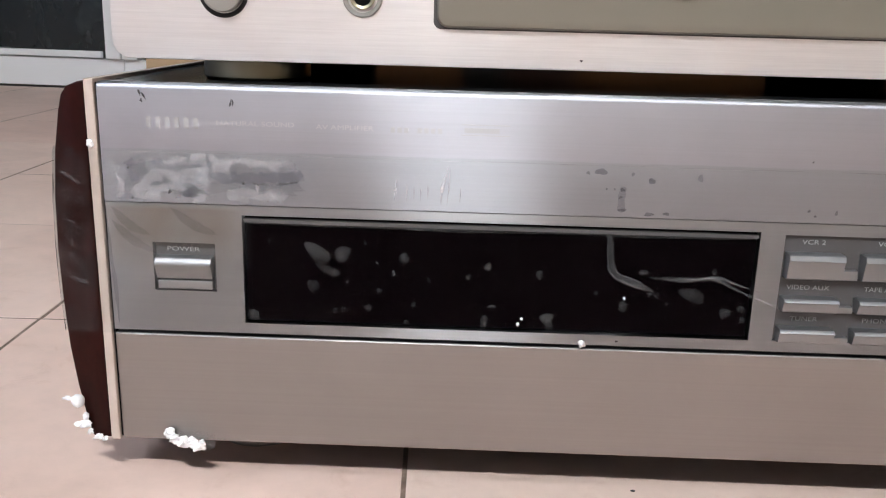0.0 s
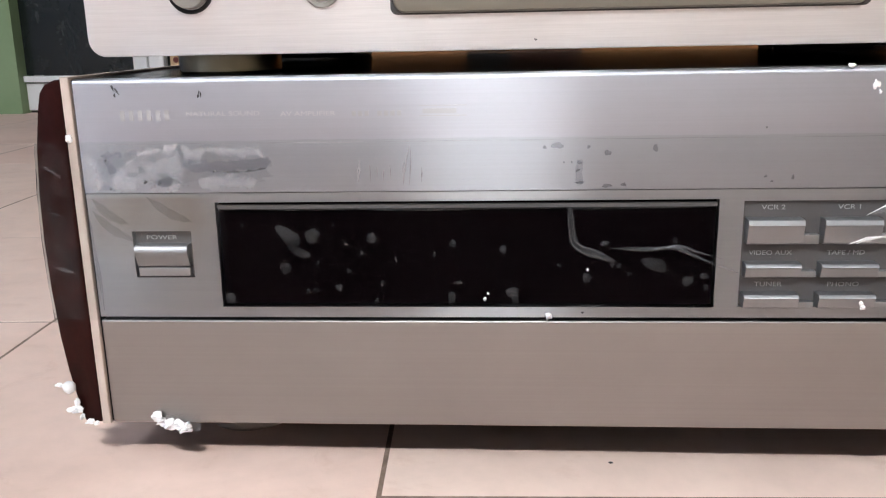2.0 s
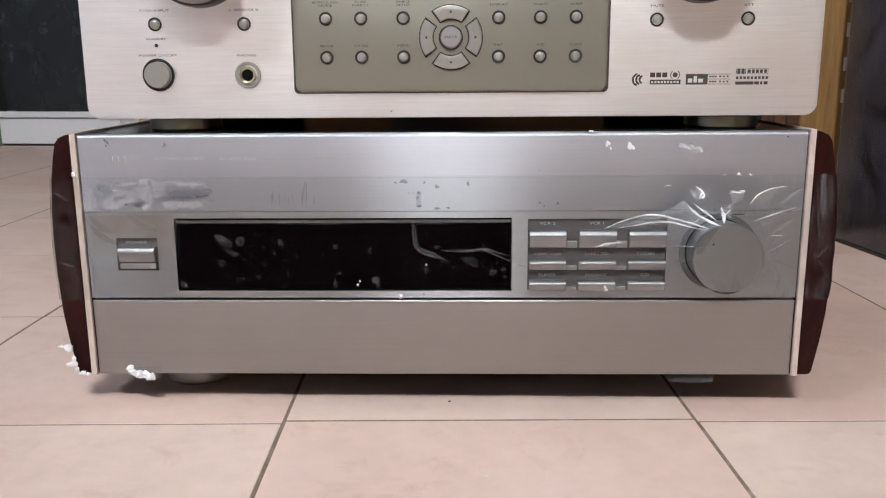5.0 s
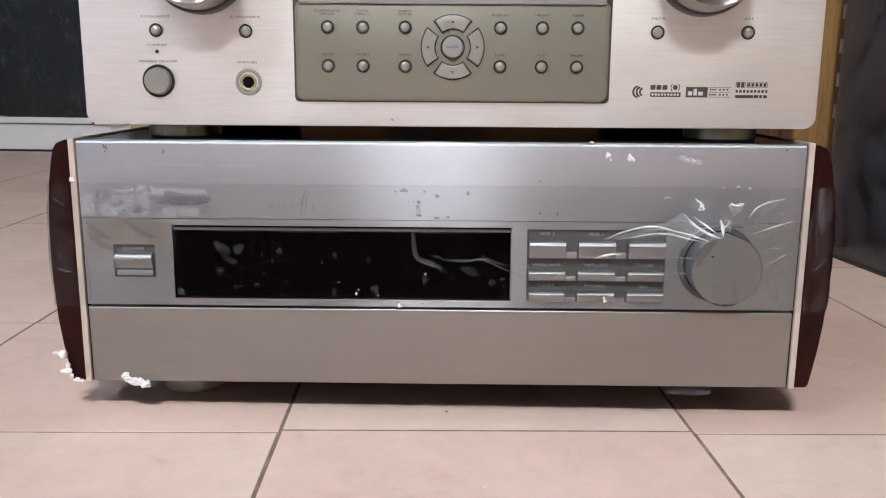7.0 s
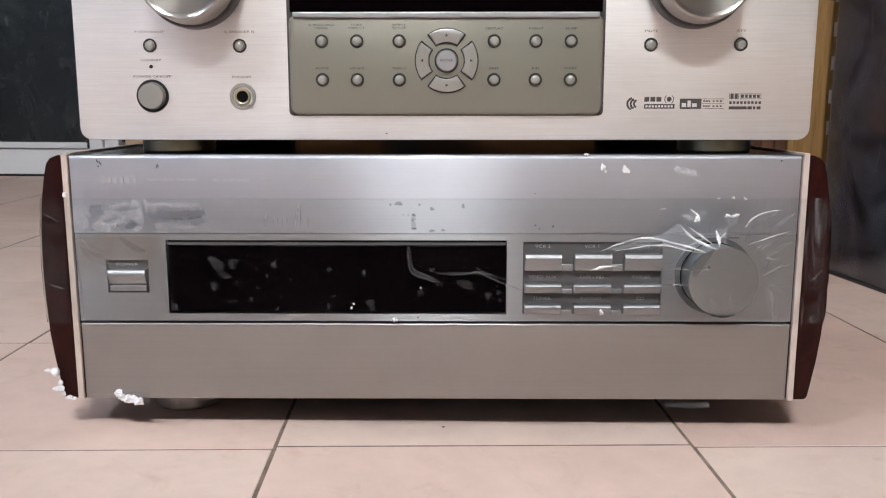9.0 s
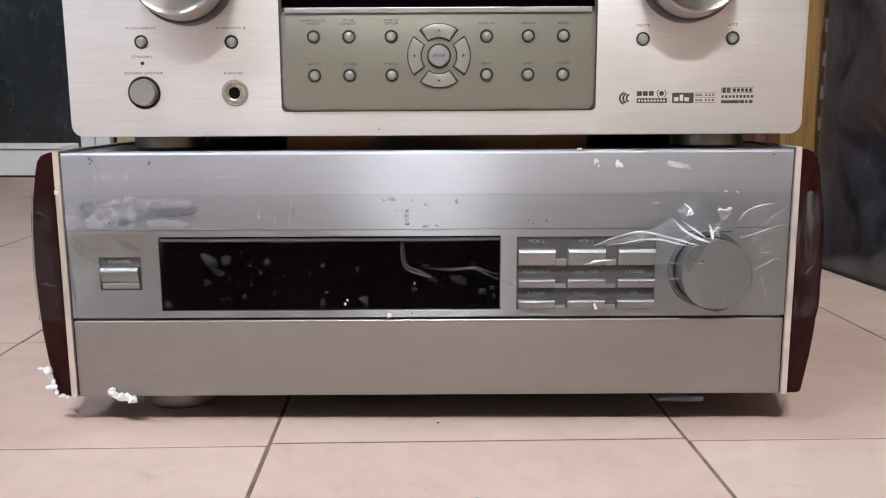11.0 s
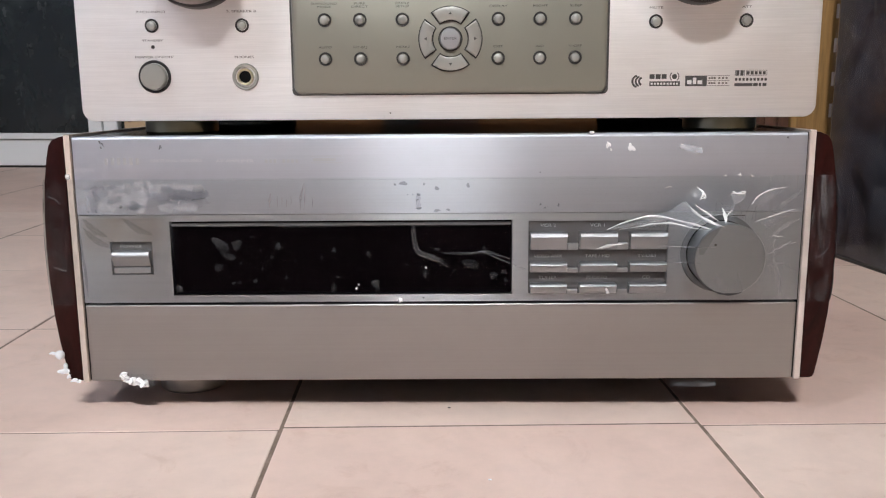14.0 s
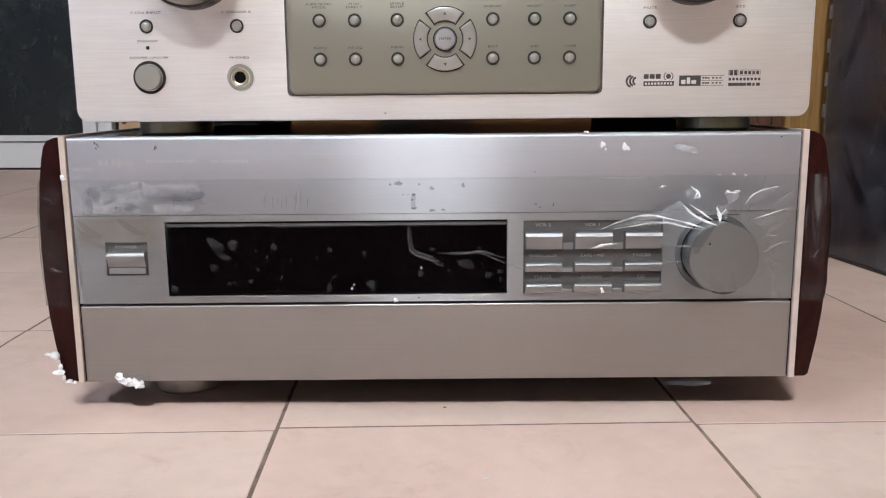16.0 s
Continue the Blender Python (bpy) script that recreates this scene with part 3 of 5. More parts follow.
def arc_piece(a0, a1, r0, r1, y0, y1, cx, cz, n=14, bevel=0.0005):
    pts = [(cx + r1 * math.cos(radians(a0 + (a1 - a0) * i / n)), cz + r1 * math.sin(radians(a0 + (a1 - a0) * i / n))) for i in range(n + 1)]
    pts += [(cx + r0 * math.cos(radians(a1 + (a0 - a1) * i / n)), cz + r0 * math.sin(radians(a1 + (a0 - a1) * i / n))) for i in range(n + 1)]
    return prism(pts, y0, y1, bevel)


for k in range(4):
    a = 90 * k
    part("cursor_gap", arc_piece(a - 38, a + 38, 0.0102, 0.0190, FY - 0.0003, FY + 0.001, CX, CZ, bevel=0), M["black"], recv)
    key = smooth(part("cursor_key", arc_piece(a - 35, a + 35, 0.0108, 0.0184, FY - 0.0018, FY, CX, CZ), M["button_plastic"], recv), 30)
    c, s = math.cos(radians(a)), math.sin(radians(a))
    tri = [(0.0155, 0.0), (0.0140, 0.0010), (0.0140, -0.0010)]
    part("arrow", prism([(CX + u * c - v * s, CZ + u * s + v * c) for u, v in tri], FY - 0.0019, FY - 0.0016), M["ink_dark"], key)
push_button(CX, CZ, FY, 0.0072, 0.0062, 0.0028, "enter_button", M["button_metal"])
lettering("letters", "ENTER", CX, CZ, FY - 0.0030, 0.0021, M["ink_dark"], recv, stretch=1.2)
TXT = M["ink_text"]
for text, x, z in (("7.1CH INPUT", -0.1722, 0.2455), ("S. SPEAKER B", -0.1183, 0.2455), ("STANDBY", -0.1722, 0.2290), ("POWER ON/OFF", -0.1718, 0.2193), ("PHONES", -0.1178, 0.2190), ("MUTE", 0.1276, 0.2458), ("ATT", 0.1811, 0.2459)):
    lettering("letters", text, x, z, RY, 0.0019 if text != "STANDBY" else 0.0017, TXT, recv, stretch=1.65)
for i, text in enumerate(("SURROUND\nMODE", "PURE\nDIRECT", "SIMPLE\nSETUP", "DISPLAY", "NIGHT", "SLEEP")):
    lettering("letters", text, BTX[i], 0.2482 if "\n" in text else 0.2471, FY, 0.0018, M["ink_flap"], recv, stretch=1.6)
for i, text in enumerate(("AUTO", "HT-EQ", "MENU", "EXIT", "A/D", "V-OFF")):
    lettering("letters", text, BTX[i], 0.2240, FY, 0.0018, M["ink_flap"], recv, stretch=1.6)
# plain emblems in the lower right of the front
EZ = 0.2034
emblems = new("emblem")
emblems.parent = recv
emblems.location = (-0.0012, 0, 0)
for k, r in enumerate((0.0040, 0.0034, 0.0028)):
    part("emblem_arc", arc_piece(102 + 3 * k, 256 - 4 * k, r - 0.0012, r, RY - 0.0001, RY + 0.0003, 0.1154 + 0.0020 * k + r, EZ - 0.0003, 14, 0), M["ink_dark"], emblems)
for a0 in (-55, 125):
    part("emblem_arc", arc_piece(a0, a0 + 110, 0.0024, 0.0029, RY - 0.0001, RY + 0.0003, 0.1411, 0.2058, 12, 0), M["ink_dark"], emblems)
BLOCKS = [(0.1262 + 0.0036 * k, 0.1262 + 0.0036 * k + 0.0030, 0.2044, 0.2072) for k in range(3)]
BLOCKS += [(0.1262, 0.1445, 0.2002, 0.2030), (0.1476, 0.1606, 0.2000, 0.2062)]
BLOCKS += [(0.1772, 0.1776, 0.2060, 0.2092), (0.1779, 0.1798, 0.2060, 0.2092), (0.1804, 0.1823, 0.2060, 0.2092), (0.1826, 0.1830, 0.2060, 0.2092)]
BLOCKS += [(0.1842 + 0.0024 * k, 0.1859 + 0.0024 * k, 0.2066, 0.2086) for k in range(5)]
BLOCKS += [(0.1840, 0.1963, 0.2060, 0.2062), (0.1840, 0.1963, 0.2090, 0.2092), (0.1840, 0.1842, 0.2060, 0.2092), (0.1961, 0.1963, 0.2060, 0.2092)]
BLOCKS += [(0.1774 + 0.0022 * k, 0.1788 + 0.0022 * k, 0.2030, 0.2046) for k in range(9)]
BLOCKS += [(0.1772, 0.1880, 0.1998, 0.2016), (0.1884, 0.1912, 0.1998, 0.2016), (0.1918, 0.1932, 0.1998, 0.2016), (0.1940, 0.1963, 0.1998, 0.2016)]
for x0, x1, z0, z1 in BLOCKS:
    part("emblem_block", box(x0, x1, RY - 0.0001, RY + 0.0003, z0, z1), M["ink_dark"], emblems)
part("emblem_dot", lathe([(0.0015, RY + 0.0003), (0.0015, RY - 0.0001)], 0.1411, 0.2058, 20), M["ink_dark"], emblems)
for x0, x1, z0, z1 in ((0.1488, 0.1514, 0.2012, 0.2036), (0.1522, 0.1542, 0.2012, 0.2050), (0.1550, 0.1578, 0.2012, 0.2034)):
    part("emblem_cutout", box(x0, x1, RY - 0.00025, RY - 0.0001, z0, z1), M["recv_metal"], emblems)
for k in range(9):
    part("emblem_cutout", box(0.1270 + 0.0019 * k, 0.1282 + 0.0019 * k, RY - 0.00025, RY - 0.0001, 0.2010, 0.2022), M["recv_metal"], emblems)
for x0, x1 in ((0.1609, 0.1664), (0.1667, 0.1742)):
    for z in (0.2001, 0.2030, 0.2059):
        part("emblem_line", box(x0, x1, RY - 0.0001, RY + 0.0003, z, z + 0.0003), M["ink_text"], emblems)
    for z in (0.2012, 0.2042):
        for k in range(3):
            xa = x0 + 0.0007 + k * (x1 - x0 - 0.001) / 3
            part("emblem_line", box(xa, xa + 0.0012, RY - 0.0001, RY + 0.0003, z, z + 0.0010), M["ink_text"], emblems)
# two large knobs on black collars, spun faces with a bright rim
for x, z in ((-0.1437, 0.2760), (0.1530, 0.2762)):
    base = smooth(part("knob_base", lathe([(0.0293, RY + 0.001), (0.0293, RY - 0.0070), (0.0287, RY - 0.0094), (0.0270, RY - 0.0100)], x, z, 72), M["black"], recv, "black knob collar"), 30)
    kn = smooth(part("knob", lathe([(0.0268, RY - 0.0095), (0.0274, RY - 0.0110), (0.0266, RY - 0.0236), (0.0261, RY - 0.0262), (0.0250, RY - 0.0272), (0.0238, RY - 0.0268), (0.0226, RY - 0.0256), (0.002, RY - 0.0242)], 0, 0, 96), M["spun"], recv, "large turned aluminium knob"), 30)
    kn.location = (x, 0, z)
for x in (-0.166, 0.1765):
    for y in (0.045, 0.330):
        f = smooth(part("foot", turned([(0.0213, AT), (0.0225, AT + 0.0012), (0.0225, RB + 0.002), (0.0216, RB + 0.0045)], x, y), M["foot"], recv, "round dull olive metal foot"), 40)

# ---- black blocks between the two devices ----
for x0, x1 in ((-0.205, -0.1425), (0.1475, 0.228)):
    bl = part("rubber_block", box(x0, x1, 0.290 if x0 > 0 else 0.215, 0.325 if x0 > 0 else 0.245, 0.1734, 0.1862, 0.002), M["rubber"])
    tagged(bl, "small black rubber block on the amplifier's top", "block", "rubber blocks")

# ---- things behind ----
M["slat"] = wood("red_brown_slat", (0.05, 0.02, 0.012), (0.14, 0.06, 0.035), 0.4, (60, 60, 4))
M["board_low"] = wood("dark_brown_board", (0.018, 0.008, 0.005), (0.055, 0.024, 0.014), 0.5, (5, 60, 60))
M["card"] = mat("tan_cardboard", (0.50, 0.36, 0.22), 0.85)
M["sticker"] = mat("dark_red_sticker", (0.12, 0.02, 0.015), 0.6)
carton = thing("cardboard_box", "plain tan cardboard box standing on the floor before the door", "box")
part("carton_body", box(-0.760, -0.470, 1.52, 1.78, 0.0, 0.26, 0.003), M["card"], carton)
part("carton_flap", box(-0.758, -0.472, 1.521, 1.648, 0.2605, 0.2635, 0.001), M["card"], carton)
part("carton_flap", box(-0.758, -0.472, 1.652, 1.779, 0.2605, 0.2635, 0.001), M["card"], carton)
part("sticker", lathe([(0.006, 1.5198), (0.006, 1.5190)], -0.746, 0.138, 20), M["sticker"], carton, "small dark red round sticker")
oak = thing("wooden_cabinet", "honey coloured oak veneer cabinet standing behind the devices", "cabinet")
part("side_board", box(0.437, 0.492, 0.585, 0.605, 0.0, 0.80, 0.001), M["oak"], oak)
for x0, x1 in ((0.4225, 0.4365), (0.4060, 0.4220), (0.3900, 0.4055)):
    part("slat", box(x0, x1, 0.590, 0.604, 0.0, 0.80, 0.001), M["slat"], oak, "dark red-brown wooden slat")
for z0, z1 in ((0.0, 0.080), (0.082, 0.165), (0.167, 0.50), (0.502, 0.80)):
    part("front_board", box(-0.192, 0.430, 0.606, 0.624, z0, z1, 0.001), M["plank" if z0 > 0.15 else "board_low"], oak, "orange-brown wooden front board" if z0 > 0.15 else "dark brown wooden front board")
part("end_stile", box(-0.300, -0.1925, 0.604, 0.624, 0.0, 0.80, 0.001), M["rubber"], oak, "black end board")
part("wall_bracket", prism([(-0.079, 0.176), (-0.066, 0.170), (-0.050, 0.173), (-0.040, 0.169), (-0.031, 0.177), (-0.031, 0.215), (-0.079, 0.215)], 0.600, 0.6055, 0.0005), M["rubber"], oak, "torn black patch")
part("stained_patch", box(-0.030, 0.044, 0.6030, 0.6058, 0.1672, 0.2400, 0.0004), M["slat"], oak, "dark red-brown stained patch")
part("carcass", box(-0.298, 0.488, 0.6245, 0.95, 0.0, 0.80, 0.001), M["oak"], oak)
for z in (0.168, 0.207, 0.248, 0.289, 0.330):
    part("pale_staple", box(0.4835, 0.4872, 0.5835, 0.5848, z, z + 0.017, 0.0004), M["cream"], oak, "pale strip on the cabinet's edge")

M["wrap"] = mat("dark_blue_grey_film_wrap", (0.03, 0.033, 0.045), 0.28)
wm = M["wrap"]
a = noise_tex(wm, coords(wm, (6, 6, 4)), 1.0, 6, 0.6, 0.6)
b2 = noise_tex(wm, coords(wm, (40, 40, 10)), 1.0, 5, 0.7, 1.0)
scratch = noise_tex(wm, coords(wm, (30, 70, 16), turn=(0.5, 0, 0)), 1.0, 5, 0.65, 1.6)
wc = ramp(wm, a, [(0.32, (0.024, 0.034, 0.066)), (0.52, (0.050, 0.062, 0.105)), (0.70, (0.095, 0.107, 0.150))])
speck = noise_tex(wm, coords(wm, (240, 240, 200)), 1.0, 2, 0.5)
wc = mix(wm, ramp(wm, scratch, [(0.58, grey(0.0)), (0.72, grey(0.7))]), wc, (0.20, 0.21, 0.25))
link(wm, mix(wm, ramp(wm, speck, [(0.70, grey(0.0)), (0.76, grey(0.6))]), wc, (0.45, 0.45, 0.47)), bsdf(wm).inputs["Base Color"])
link(wm, bump(wm, b2, 0.12, 0.001), bsdf(wm).inputs["Normal"])
wrap = thing("wrapped_panel", "tall dark blue-grey panel wrapped in dusty clear film", "panel", pose(0.486, 0.49, 0, 0, 0, 6.2))
part("panel_body", box(0.0, 0.05, -0.60, 0.075, 0.0, 0.95, 0.003), wm, wrap)
bm = bmesh.new()
gy, gz = 46, 70
grid = [[bm.verts.new((-0.0012 - 0.0022 * abs(noise.noise((2.0 * j, 9.0 * (i / gy), 6.0 * (k / gz)))) - 0.0012 * abs(noise.noise((3.3, 22.0 * i / gy, 15.0 * k / gz))), -0.598 + 0.671 * i / gy, 0.002 + 0.945 * k / gz)) for k, j in ((k, 0.5) for k in range(gz + 1))] for i in range(gy + 1)]
for a, b in zip(grid, grid[1:]):
    for k in range(gz):
        bm.faces.new((a[k], b[k], b[k + 1], a[k + 1]))
bmesh.ops.recalc_face_normals(bm, faces=bm.faces)
bm.normal_update()
if sum(f.normal.x for f in bm.faces) > 0:
    bmesh.ops.reverse_faces(bm, faces=bm.faces)
WRAP_FILM = smooth(part("film_wrap", bm, wm, wrap, "dusty crumpled clear film"), 180)
part("base_seal", box(-0.004, 0.05, -0.60, 0.075, 0.0, 0.0035), M["black"], wrap)

# ---- loose bits: polystyrene crumbs ----
def crumb(name, x, y, z, r, seed, flat=1.0, ragged=0.5):
    bm = bmesh.new()
    bmesh.ops.create_icosphere(bm, subdivisions=3, radius=r)
    for v in bm.verts:
        d = v.co.normalized()
        v.co *= 1 + ragged * noise.noise(d * 1.3 + Vector((seed * 3.7, 0, 0))) + 0.35 * ragged * noise.noise(d * 3.5 + Vector((0, seed * 2.3, 0)))
        v.co.x *= flat
    bmesh.ops.translate(bm, vec=(x, y, z), verts=bm.verts)
    ob = smooth(part(name, bm, M["foam"]), 50)
    ob.matrix_world = LEVEL
    return tagged(ob, "small white polystyrene crumb stuck to the amplifier", "crumb", "polystyrene crumbs")


# a bead with a small tail, then ragged bits down the cheek's edge and on the scrap of tape
for i, (x, z, r, fl, rag) in enumerate(((-0.2338, 0.0402, 0.0036, 1.0, 0.22), (-0.2382, 0.0412, 0.0011, 2.2, 0.9), (-0.2310, 0.0333, 0.0019, 0.8, 0.7), (-0.2318, 0.0296, 0.0022, 1.7, 1.1), (-0.2296, 0.0262, 0.0015, 1.0, 1.0),
                                        (-0.2262, 0.0238, 0.0012, 2.0, 1.0), (-0.2235, 0.0231, 0.0010, 1.8, 1.0), (-0.1954, 0.0262, 0.0027, 0.9, 1.1), (-0.1938, 0.0246, 0.0022, 1.4, 1.1), (-0.1902, 0.0229, 0.0027, 1.5, 1.1),
                                        (-0.1868, 0.0228, 0.0022, 1.6, 1.1), (-0.1832, 0.0208, 0.0023, 1.5, 1.1), (-0.1820, 0.0224, 0.0017, 1.0, 1.1))):
    crumb("polystyrene_crumb", x, -0.0024, z, 0.78 * r, i, fl, 0.8 * rag)


for x, y, r in ((0.006, 0.010, 0.0008), (0.027, -0.093, 0.0008)):
    bm = bmesh.new()
    bmesh.ops.create_icosphere(bm, subdivisions=1, radius=r)
    bmesh.ops.scale(bm, vec=(1.5, 1.0, 0.5), verts=bm.verts)
    bmesh.ops.translate(bm, vec=(x, y, 0.5 * r), verts=bm.verts)
    tagged(part("dirt_crumb", bm, M["ink_dark"] if y > 0 else M["foam"]), "tiny crumb of dirt on the tiles", "crumb", "crumbs on the floor")

# ---- wide clear packing tape across the amplifier's front ----
def film(name, haze_lo, haze_hi, rough, residue=False, shine=0.12, cloudy=(45, 45, 70), edge=(0.38, 0.62)):
    """Thin clear plastic: mostly see-through, a little milky, glossy by its angle."""
    m = bpy.data.materials.new(name)
    m.use_nodes = True
    nt = m.node_tree
    nt.nodes.clear()
    out = nt.nodes.new("ShaderNodeOutputMaterial")
    clear = nt.nodes.new("ShaderNodeBsdfTransparent")
    clear.inputs[0].default_value = (0.895, 0.91, 0.905, 1) if residue else (0.985, 0.985, 0.985, 1)
    milk = nt.nodes.new("ShaderNodeBsdfDiffuse")
    milk.inputs[0].default_value = (0.72, 0.73, 0.75, 1)
    gloss = nt.nodes.new("ShaderNodeBsdfGlossy")
    gloss.inputs["Roughness"].default_value = rough
    weight = nt.nodes.new("ShaderNodeLayerWeight")
    weight.inputs[0].default_value = shine
    cloud = noise_tex(m, coords(m, cloudy), 1, 6, 0.7, 1.5)
    haze = ramp(m, cloud, [(edge[0], grey(haze_lo)), (edge[1], grey(haze_hi))])
    if residue:
        xyz = nt.nodes.new("ShaderNodeSeparateXYZ")
        link(m, coords(m), xyz.inputs[0])

        def band(sock, a, b, c, d):
            up, down = nt.nodes.new("ShaderNodeMapRange"), nt.nodes.new("ShaderNodeMapRange")
            for n, lo, hi in ((up, a, b), (down, d, c)):
                link(m, xyz.outputs[sock], n.inputs[0])
                n.inputs[1].default_value, n.inputs[2].default_value = lo, hi
            k = nt.nodes.new("ShaderNodeMath")
            k.operation = "MULTIPLY"
            link(m, up.outputs[0], k.inputs[0]), link(m, down.outputs[0], k.inputs[1])
            return k.outputs[0]

        area = nt.nodes.new("ShaderNodeMath")
        area.operation = "MULTIPLY"
        link(m, band("X", -0.222, -0.212, -0.178, -0.128), area.inputs[0])
        link(m, band("Z", 0.1265, 0.1275, 0.1455, 0.1475), area.inputs[1])
        blot = noise_tex(m, coords(m, (120, 120, 170)), 1, 4, 0.55, 0.5)
        blot = ramp(m, blot, [(0.485, grey(0.04)), (0.492, grey(0.42)), (0.548, grey(0.46)), (0.555, grey(0.95))])
        stuck = mix(m, 1.0, area.outputs[0], blot, "MULTIPLY")
        fine = noise_tex(m, coords(m, (160, 160, 160)), 1, 3, 0.6)
        stuck = mix(m, 1.0, stuck, ramp(m, fine, [(0.35, grey(0.10)), (0.65, grey(0.15))]), "MULTIPLY")
        haze = mix(m, 1.0, haze, stuck, "ADD")
        side = nt.nodes.new("ShaderNodeMath")
        side.operation = "ADD"
        link(m, band("X", -0.3, -0.29, -0.2226, -0.2218), side.inputs[0])
        link(m, band("X", 0.2218, 0.2226, 0.29, 0.3), side.inputs[1])
        loose = noise_tex(m, coords(m, (46, 40, 40)), 1, 5, 0.6, 2.0)
        loose = mix(m, 1.0, side.outputs[0], ramp(m, loose, [(0.40, grey(0.002)), (0.47, grey(0.010)), (0.495, grey(0.035)), (0.515, grey(0.010)), (0.62, grey(0.02)), (0.70, grey(0.05))]), "MULTIPLY")
        haze = mix(m, 1.0, haze, loose, "ADD")
        # beige glue stain beside the power key, upright crinkles at the far end
        stain = nt.nodes.new("ShaderNodeMath")
        stain.operation = "MULTIPLY"
        link(m, band("X", -0.219, -0.212, -0.172, -0.158), stain.inputs[0])
        link(m, band("Z", 0.098, 0.114, 0.1240, 0.1258), stain.inputs[1])
        glue = noise_tex(m, coords(m, (26, 26, 30)), 1, 3, 0.5, 0.8)
        glue = mix(m, 1.0, stain.outputs[0], ramp(m, glue, [(0.30, grey(0.40)), (0.62, grey(0.85))]), "MULTIPLY")
        link(m, mix(m, glue, (0.72, 0.73, 0.75), (0.31, 0.265, 0.215)), milk.inputs[0])
        link(m, mix(m, glue, (0.895, 0.91, 0.905), (0.74, 0.675, 0.59)), clear.inputs[0])
        haze = mix(m, 0.12, haze, glue, "ADD")
        crinkle = noise_tex(m, coords(m, (170, 170, 16)), 1, 3, 0.6, 0.8)
        crinkle = mix(m, 1.0, band("X", 0.188, 0.198, 0.226, 0.236), ramp(m, crinkle, [(0.50, grey(0.0)), (0.68, grey(0.16))]), "MULTIPLY")
        haze = mix(m, 1.0, haze, crinkle, "ADD")
        lifted = nt.nodes.new("ShaderNodeMapRange")
        both = nt.nodes.new("ShaderNodeMath")
        both.operation = "ADD"
        both.use_clamp = True
        low = nt.nodes.new("ShaderNodeMath")
        low.operation = "MULTIPLY"
        link(m, band("X", -0.224, -0.216, -0.178, -0.158), low.inputs[0])
        link(m, band("Z", 0.070, 0.072, 0.118, 0.126), low.inputs[1])
        link(m, band("X", 0.075, 0.135, 0.205, 0.222), both.inputs[0]), link(m, low.outputs[0], both.inputs[1])
        link(m, both.outputs[0], lifted.inputs[0])
        lifted.inputs[3].default_value, lifted.inputs[4].default_value = shine, 0.15
        link(m, lifted.outputs[0], weight.inputs["Blend"])
    a, b = nt.nodes.new("ShaderNodeMixShader"), nt.nodes.new("ShaderNodeMixShader")
    link(m, haze, a.inputs[0]), link(m, clear.outputs[0], a.inputs[1]), link(m, milk.outputs[0], a.inputs[2])
    link(m, weight.outputs["Fresnel"], b.inputs[0]), link(m, a.outputs[0], b.inputs[1]), link(m, gloss.outputs[0], b.inputs[2])
    link(m, b.outputs[0], out.inputs[0])
    wav = noise_tex(m, coords(m, (22, 22, 30)), 1, 4, 0.55, 1.0)
    nrm = bump(m, wav, 0.25, 0.002)
    link(m, nrm, gloss.inputs["Normal"])
    return m


M["tape"] = film("clear_packing_tape", 0.0, 0.001, 0.26, True, 0.05)
M["tape_flap"] = film("clear_tape_scrap", 0.02, 0.10, 0.10)
M["bubble"] = film("milky_air_bubble", 0.015, 0.062, 0.25)
M["crease"] = film("milky_tape_crease", 0.045, 0.115, 0.15)
M["faint"] = film("faint_tape_crease", 0.02, 0.085, 0.3)
# highlights on the folds, put in as nearly opaque white
M["glint"] = film("tape_fold_white_glint", 0.55, 0.95, 0.22, shine=0.5)
[n for n in M["glint"].node_tree.nodes if n.type == "BSDF_DIFFUSE"][0].inputs[0].default_value = (0.92, 0.92, 0.92, 1)
M["damp"] = bpy.data.materials.new("clear_patch_under_tape")
M["damp"].use_nodes = True
nt = M["damp"].node_tree
nt.nodes.clear()
o, tr = nt.nodes.new("ShaderNodeOutputMaterial"), nt.nodes.new("ShaderNodeBsdfTransparent")
tr.inputs[0].default_value = (0.68, 0.68, 0.69, 1)
nt.links.new(tr.outputs[0], o.inputs[0])
# wetted patches under the tape, and the dark reflection painted on the knob
M["damp_and_reflection"] = M["damp"].copy()
M["damp_and_reflection"].name = "grey_patch_under_tape"
M["damp_and_reflection"].node_tree.nodes["Transparent BSDF"].inputs[0].default_value = (0.84, 0.84, 0.85, 1)
M["damp_veil"] = M["damp"].copy()
M["damp_veil"].name = "thin_grey_patch_under_tape"
M["damp_veil"].node_tree.nodes["Transparent BSDF"].inputs[0].default_value = (0.92, 0.92, 0.925, 1)
M["residue"] = film("dried_pale_glue", 0.13, 0.20, 0.4, cloudy=(130, 130, 130), edge=(0.35, 0.60))
M["facet"] = film("milky_tape_facet", 0.05, 0.19, 0.25, shine=0.2)
M["veil"] = film("thin_tape_pleat", 0.01, 0.055, 0.3)
M["stretch"] = film("stretched_tape", 0.15, 0.45, 0.2, shine=0.3)
# for real chips and specks, and for the shade painted under the knob's rim
M["chip"] = mat("dark_chip_and_rim_shade", (0.05, 0.05, 0.055), 0.5, 0.3)


M["wrap_film"] = film("dusty_wrapping_film", 0.012, 0.15, 0.20, shine=0.50, cloudy=(15, 15, 15))
